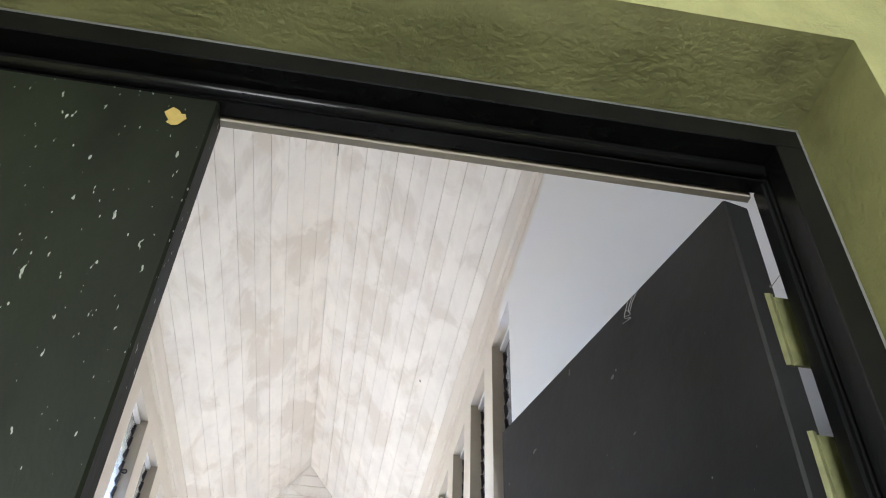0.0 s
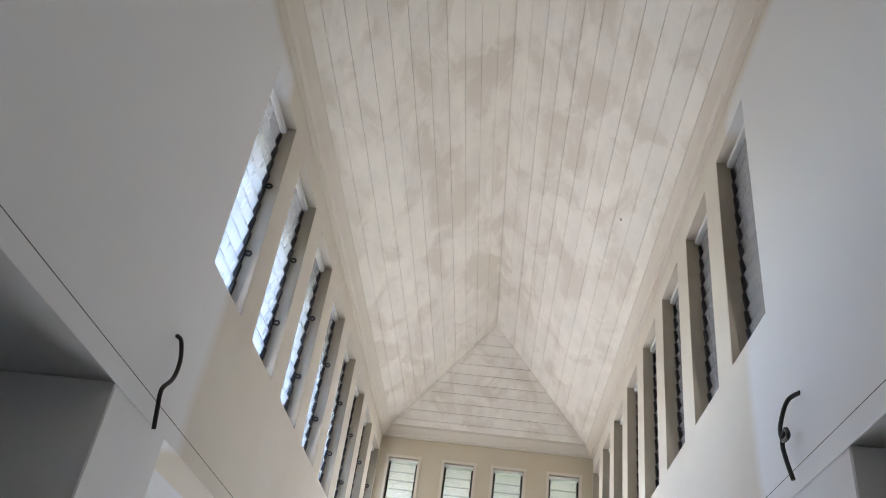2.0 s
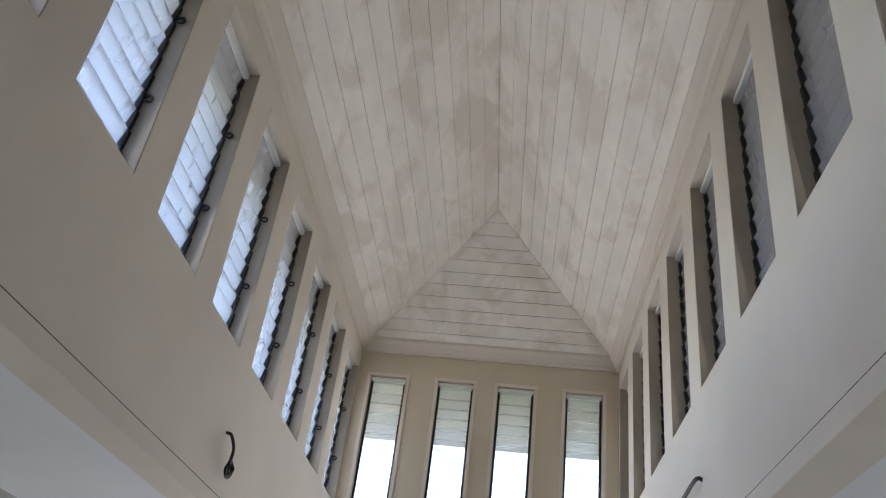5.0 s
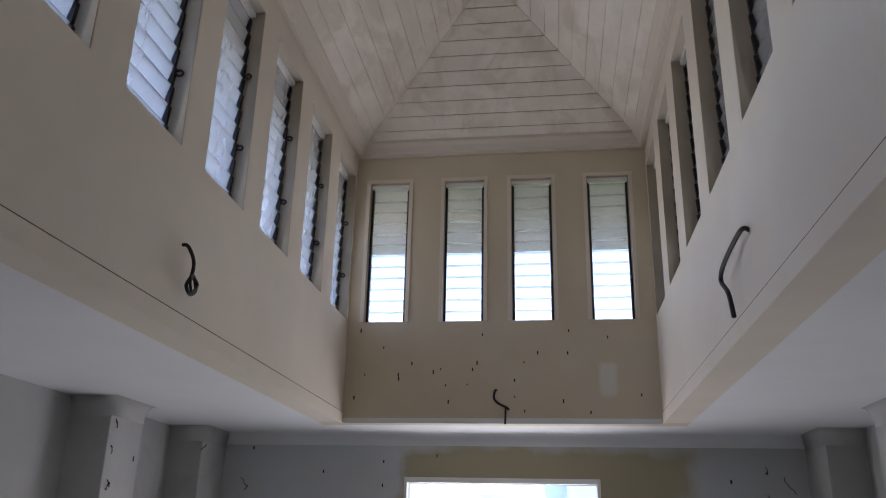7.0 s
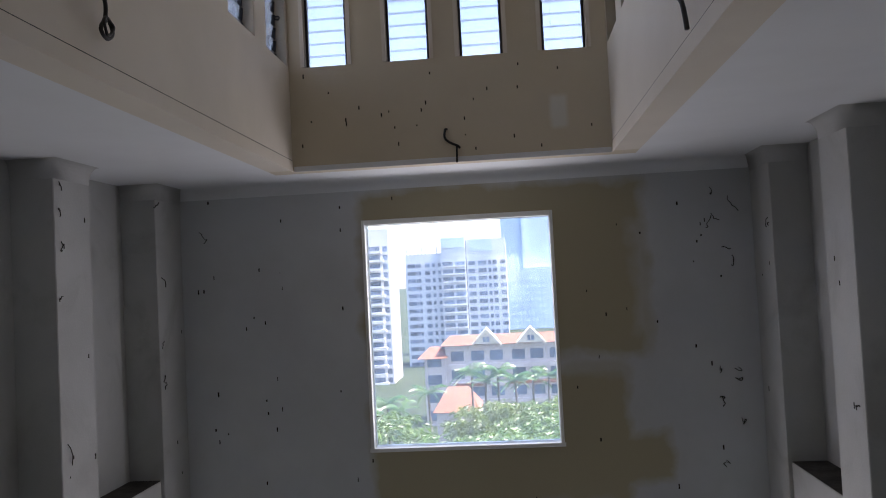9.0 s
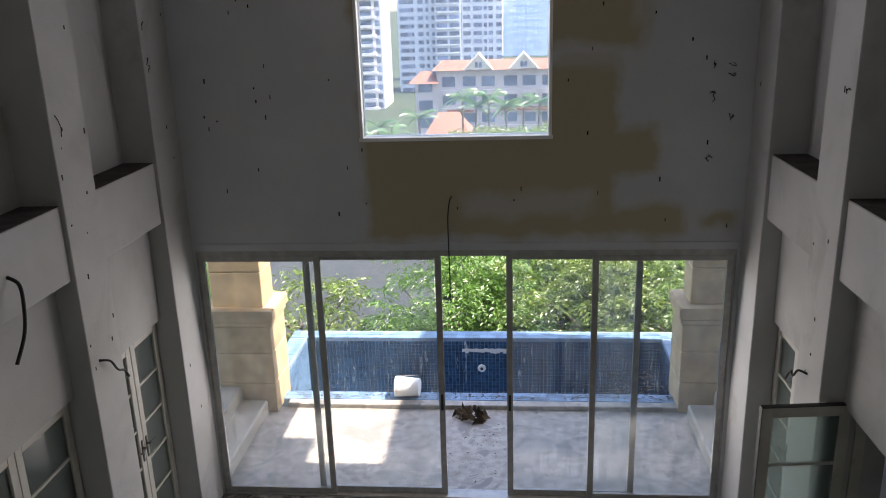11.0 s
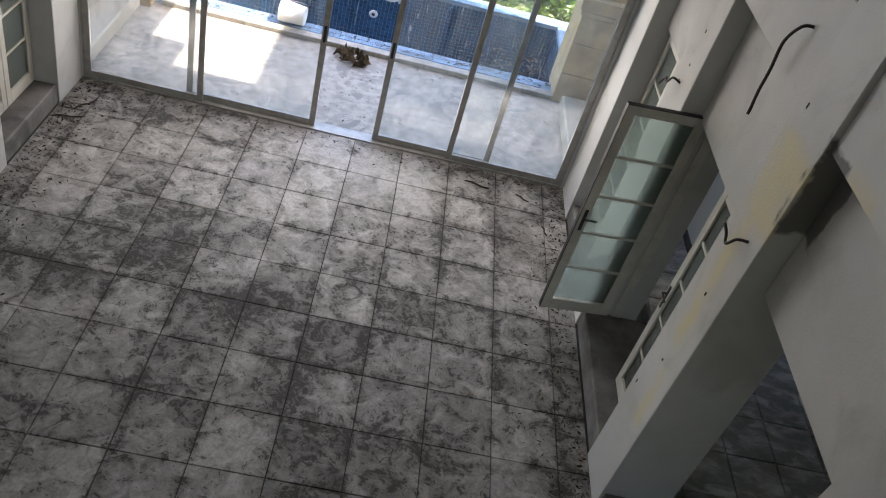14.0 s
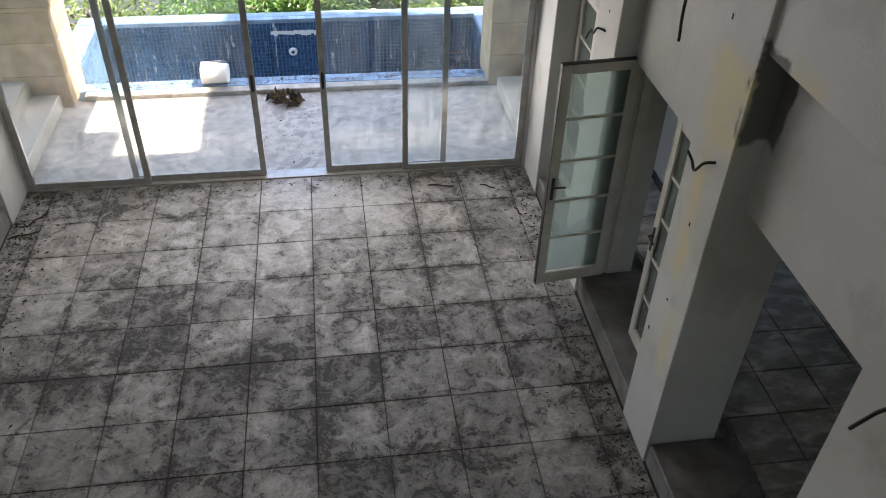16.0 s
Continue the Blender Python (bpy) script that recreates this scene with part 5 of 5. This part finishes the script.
far_crown = crown_mesh("crown", 190, 70, 0.42, LEAFB, (5.0, 4.5, 3.6), 1.1)
for x, y, z, h, a in ((-9.5, 52, -13, 7.5, 0), (-1.2, 50, -13, 6.5, 60), (5.0, 54, -13, 7, 120), (-17, 60, -15, 8, 200), (9, 66, -17, 8, 250), (-4.5, 60, -15, 6.2, 20), (2.5, 72, -18, 9.5, 300), (-2.0, 80, -20, 10.5, 90), (8, 84, -20, 11.5, 170), (-24, 84, -20, 12, 10), (14, 60, -15, 8, 40), (-22, 56, -14, 7, 140), (-32, 100, -22, 15, 30)):
    tree(pose(x, y, z, 0, 0, a), far_crown, h, (5.0, 4.5, 3.6), "broad green tree below the house", "trees of the slope")


def palm(m, h, label):
    t = thing("palm_tree", m, label, "palm tree", "palms by the street")
    bm = bmesh.new()
    tube(bm, smooth_path([(0, 0, 0), (0.2, 0, h * 0.4), (0.1, 0.1, h * 0.75), (0, 0, h)], 3), [0.22] * 5 + [0.16] * 5, 8)
    part("trunk", bm, BARK, t)
    for k in range(15):
        a, el = k * 2.4, random.uniform(-0.2, 1.1)
        vs, fs = [], []
        d, ln = Vector((math.cos(a), math.sin(a), 0)), random.uniform(2.6, 3.4)
        sd = Vector((-d.y, d.x, 0))
        for q in range(12):
            s = (q + 1) / 12 * ln
            p = d * s * math.cos(el * 0.7) + Vector((0, 0, s * math.sin(el) - 0.16 * s * s))
            for sg in (-1, 1):
                b = len(vs)
                vs += [tuple(p - d * 0.09), tuple(p + d * 0.12), tuple(p + d * 0.35 + sd * sg * 0.75 * (1.1 - q / 14) + Vector((0, 0, -0.35)))]
                fs.append((b, b + 1, b + 2))
        me = bpy.data.meshes.new("frond")
        me.from_pydata(vs, [], fs)
        me.materials.append(PALM)
        f = new("frond", me)
        f.parent = t
        f.location = (0, 0, h)
    return t


pm = palm(pose(-12.5, 118, -22), 11.5, "feathery coconut palm before the town houses")
for x, y, h in ((-6.6, 124, 13.5), (-20.5, 112, 9.5), (-18, 116, 10.5), (-2.8, 120, 13.8), (2.2, 122, 12.6), (-4.6, 122, 12.4), (-0.4, 118, 12.9), (4.4, 121, 13.0), (-16.0, 114, 9.9)):
    o = copy_thing(pm, pose(x, y, -22 + (h - 11.5), 0, 0, x * 40))

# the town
# distance haze is put into these pale facade and window colours
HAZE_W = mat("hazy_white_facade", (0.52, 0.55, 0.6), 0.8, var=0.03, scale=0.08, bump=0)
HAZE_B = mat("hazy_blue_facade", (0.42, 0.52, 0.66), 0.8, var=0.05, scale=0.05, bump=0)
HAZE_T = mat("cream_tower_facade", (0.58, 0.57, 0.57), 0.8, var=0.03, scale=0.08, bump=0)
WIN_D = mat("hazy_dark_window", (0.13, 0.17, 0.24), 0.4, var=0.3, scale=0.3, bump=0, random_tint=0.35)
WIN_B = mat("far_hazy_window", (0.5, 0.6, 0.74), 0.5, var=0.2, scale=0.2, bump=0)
ROOFO = mat("orange_roof_tile", (0.26, 0.11, 0.07), 0.8, var=0.1, scale=0.3, fine=4, bump=0.2)
CREAMH = mat("cream_house_wall", (0.52, 0.46, 0.43), 0.8, var=0.05, scale=0.2, bump=0)


def building(name, x0, x1, y0, depth, z0, z1, material, label):
    t = thing(name, pose((x0 + x1) / 2, y0, z0), label, "building")
    w = (x1 - x0) / 2
    bm = bmesh.new()
    box(bm, -w, w, 0, depth, 0, z1 - z0)
    part("wall", bm, material, t)
    return t


def add_box(t, nm, x0, x1, d0, d1, z0, z1, material):
    bm = bmesh.new()
    box(bm, x0, x1, d0, d1, z0, z1)
    return part(nm, bm, material, t)


def facade(t, w, h, cols, storey, z0, z1, material, frac=0.6):
    """Rows of windows set into a front, on shared meshes."""
    made = {}
    n = int((z1 - z0) / storey)
    for c0, cw in cols:
        for k in range(n):
            key = round(cw, 2)
            if key not in made:
                bm = bmesh.new()
                box(bm, 0, cw, -0.15, 0.05, 0, storey * frac)
                made[key] = mesh_of("window", bm, material)
            o = new("window", made[key])
            o.parent = t
            o.location = (c0, 0, z0 + k * storey + storey * 0.2)


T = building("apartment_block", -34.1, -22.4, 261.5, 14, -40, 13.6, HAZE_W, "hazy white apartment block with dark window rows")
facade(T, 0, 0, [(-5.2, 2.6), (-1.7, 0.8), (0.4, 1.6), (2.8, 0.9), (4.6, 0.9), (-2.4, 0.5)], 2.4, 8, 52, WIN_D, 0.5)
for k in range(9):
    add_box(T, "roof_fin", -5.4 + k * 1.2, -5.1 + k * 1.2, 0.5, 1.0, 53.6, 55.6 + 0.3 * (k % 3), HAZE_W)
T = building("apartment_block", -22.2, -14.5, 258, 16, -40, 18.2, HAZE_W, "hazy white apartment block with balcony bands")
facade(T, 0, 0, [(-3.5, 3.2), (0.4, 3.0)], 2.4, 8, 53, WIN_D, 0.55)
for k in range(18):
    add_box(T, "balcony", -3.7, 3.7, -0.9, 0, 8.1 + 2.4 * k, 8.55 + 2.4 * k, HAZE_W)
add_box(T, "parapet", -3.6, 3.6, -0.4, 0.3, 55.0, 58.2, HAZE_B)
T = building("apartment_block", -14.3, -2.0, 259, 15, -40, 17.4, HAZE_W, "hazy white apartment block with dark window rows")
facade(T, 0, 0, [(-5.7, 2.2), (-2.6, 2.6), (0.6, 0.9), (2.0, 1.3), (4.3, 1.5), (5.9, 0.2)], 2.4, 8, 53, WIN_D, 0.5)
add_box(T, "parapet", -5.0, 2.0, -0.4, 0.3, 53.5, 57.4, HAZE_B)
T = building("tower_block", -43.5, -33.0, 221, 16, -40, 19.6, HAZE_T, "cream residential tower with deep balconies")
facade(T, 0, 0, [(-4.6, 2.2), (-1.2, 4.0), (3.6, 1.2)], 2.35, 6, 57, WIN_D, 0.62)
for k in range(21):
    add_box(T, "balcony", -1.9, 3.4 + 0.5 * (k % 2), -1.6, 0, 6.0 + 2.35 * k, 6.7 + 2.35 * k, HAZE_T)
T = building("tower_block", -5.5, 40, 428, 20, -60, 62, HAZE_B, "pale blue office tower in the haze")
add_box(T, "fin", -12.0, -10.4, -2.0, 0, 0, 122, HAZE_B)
T = building("tower_block", -4.2, 40, 420, 8, -60, 9.0, HAZE_B, "block with a fine window grid, coloured in haze blue")
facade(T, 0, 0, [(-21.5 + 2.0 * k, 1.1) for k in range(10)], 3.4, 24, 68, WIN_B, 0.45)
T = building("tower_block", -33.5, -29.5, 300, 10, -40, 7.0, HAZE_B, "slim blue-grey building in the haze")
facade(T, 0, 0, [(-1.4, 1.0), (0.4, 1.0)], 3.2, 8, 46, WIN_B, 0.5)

# town houses with orange roofs
TY = 157.0
T = building("town_house", -13.3, 9.5, TY, 9, -23, -7.2, CREAMH, "cream town houses with orange tiled roofs and gables")
facade(T, 0, 0, [(-10.4, 2.4), (-6.6, 2.4), (-3.1, 2.4), (1.0, 2.4), (4.4, 2.4), (8.0, 2.4)], 3.3, 2.2, 15.4, WIN_D, 0.55)
for k in range(4):
    for x in (-10.6, -6.8, -3.3, 0.8, 4.2, 7.8):
        add_box(T, "balcony", x, x + 2.8, -1.0, 0, 1.4 + 3.3 * k, 2.3 + 3.3 * k, CREAMH)
add_box(T, "canopy_roof", -9.6, -4.5, -1.6, 0, 8.2, 8.7, ROOFO)
add_box(T, "canopy_roof", 0.4, 10.6, -1.6, 0, 8.4, 8.9, ROOFO)


def roof_prism(t, nm, x0, x1, y0, y1, z0, z1, material, hip=0.0):
    bm = bmesh.new()
    v = [bm.verts.new(p) for p in ((x0, y0, z0), (x1, y0, z0), (x1, y1, z0), (x0, y1, z0), (x0 + hip, (y0 + y1) / 2, z1), (x1 - hip, (y0 + y1) / 2, z1))]
    for f in ((0, 1, 5, 4), (2, 3, 4, 5), (0, 4, 3), (1, 2, 5), (0, 3, 2, 1)):
        bm.faces.new([v[i] for i in f])
    return part(nm, bm, material, t)


def gable(t, cx, w, y0, z0, h, roof, wall):
    bm = bmesh.new()
    v = [bm.verts.new(p) for p in ((cx - w, y0, z0), (cx + w, y0, z0), (cx, y0, z0 + h), (cx - w, y0 + 4, z0), (cx + w, y0 + 4, z0), (cx, y0 + 4, z0 + h))]
    for f in ((0, 1, 2), (3, 5, 4), (0, 3, 4, 1), (0, 2, 5, 3), (1, 4, 5, 2)):
        bm.faces.new([v[i] for i in f])
    g = part("gable", bm, wall, t)
    for s in (-1, 1):
        bm = bmesh.new()
        pts = [(cx + s * (w + 0.5), z0 - 0.4), (cx, z0 + h + 0.1), (cx, z0 + h + 0.5), (cx + s * (w + 0.5), z0)]
        a = [bm.verts.new((x, y0 - 0.5, z)) for x, z in pts]
        b = [bm.verts.new((x, y0 + 4.2, z)) for x, z in pts]
        bm.faces.new(a)
        bm.faces.new(b[::-1])
        for k in range(4):
            bm.faces.new((a[k], a[(k + 1) % 4], b[(k + 1) % 4], b[k]))
        part("verge", bm, roof, g)
    for s in (-1, 1):
        bm = bmesh.new()
        box(bm, cx + (0.06 if s > 0 else -0.62), cx + (0.62 if s > 0 else -0.06), y0 - 0.12, y0 - 0.01, z0 + 0.35, z0 + 1.3)
        part("window", bm, WIN_D, g)


roof_prism(T, "roof", -12.2, 12.2, -1.6, 9, 15.8, 17.3, ROOFO, 1.5)
roof_prism(T, "roof", -16.6, -10.9, -2.2, 9, 13.6, 15.4, ROOFO, 2.0)
add_box(T, "wing_wall", -15.4, -11.4, -0.5, 8, 0, 13.6, CREAMH)
for k in range(4):
    add_box(T, "wing_window", -14.8, -12.2, -0.7, -0.4, 2.0 + 3.3 * k, 3.8 + 3.3 * k, WIN_D)
CREAMW = mat("pale_gable_wall", (0.66, 0.6, 0.5), 0.8, var=0.04, bump=0)
gable(T, -3.6, 2.2, -1.9, 15.9, 2.4, CREAMW, CREAMW)
gable(T, 4.6, 2.2, -1.9, 15.9, 2.4, CREAMW, CREAMW)
T = building("street_house", -12.5, -6.2, 128, 8, -23, -14.9, CREAMH, "low house with an orange tiled roof among trees")
roof_prism(T, "roof", -3.6, 3.6, -1.0, 9, 8.2, 11.4, ROOFO, 2.0)
block("road_street", -60, 60, 100, 108, -22.4, -21.98, mat("street_asphalt", (0.3, 0.3, 0.31), 0.9, var=0.1, bump=0.1), "pale sunlit street below the slope", category="road", bev=0)

# ---------------------------------------------------------------- floor tiles, one by one
floor_ob = bpy.data.objects["floor"]
tile_meshes = {}


def tile_mesh(w, d):
    key = (round(w, 3), round(d, 3))
    if key not in tile_meshes:
        bm = bmesh.new()
        vs = box(bm, 0.003, w - 0.003, 0.003, d - 0.003, -0.011, 0.0)
        top = [v for v in vs if v.co.z > -0.001]
        for v in top:
            v.co.x += 0.0015 if v.co.x < w / 2 else -0.0015
            v.co.y += 0.0015 if v.co.y < d / 2 else -0.0015
        tile_meshes[key] = mesh_of("tile", bm, TILE)
    return tile_meshes[key]


xs = [XL] + [0.5 * k for k in range(-5, 5)] + [XR]
ys = [YF + 0.0] + [12.45 - 0.5 * k for k in range(0, 13)]
for i in range(len(xs) - 1):
    for j in range(len(ys) - 1):
        w, d = xs[i + 1] - xs[i], ys[j] - ys[j + 1]
        o = new("tile", tile_mesh(w, d))
        o.parent = floor_ob
        o.location = (xs[i], ys[j + 1], random.uniform(-0.0012, 0.0008))
        o.rotation_euler = (random.uniform(-0.002, 0.002), random.uniform(-0.002, 0.002), 0)
block("floor_rear", XL, XR, 5.0, 6.45, -0.012, -0.001, TILE, "stained tiles under the gallery", category="floor", bev=0)

# side passage tiles
side_floor = bpy.data.objects["floor_side_right"]
bm = bmesh.new()
vs = box(bm, 0.004, 0.396, 0.004, 0.396, 0.0, 0.016)
for v in vs:
    if v.co.z > 0.01:
        v.co.x += 0.003 if v.co.x < 0.2 else -0.003
        v.co.y += 0.003 if v.co.y < 0.2 else -0.003
side_tile = mesh_of("tile", bm, WETFLOOR)
for i in range(6):
    for j in range(15):
        x, y = XR + 0.63 + 0.4 * i, 6.95 + 0.4 * j
        if y > 10.2 and x > 3.0:
            continue
        o = new("tile", side_tile)
        o.parent = side_floor
        o.location = (x, y, 0.169 + random.uniform(0, 0.004))
        o.rotation_euler = (random.uniform(-0.006, 0.006), random.uniform(-0.006, 0.006), 0)
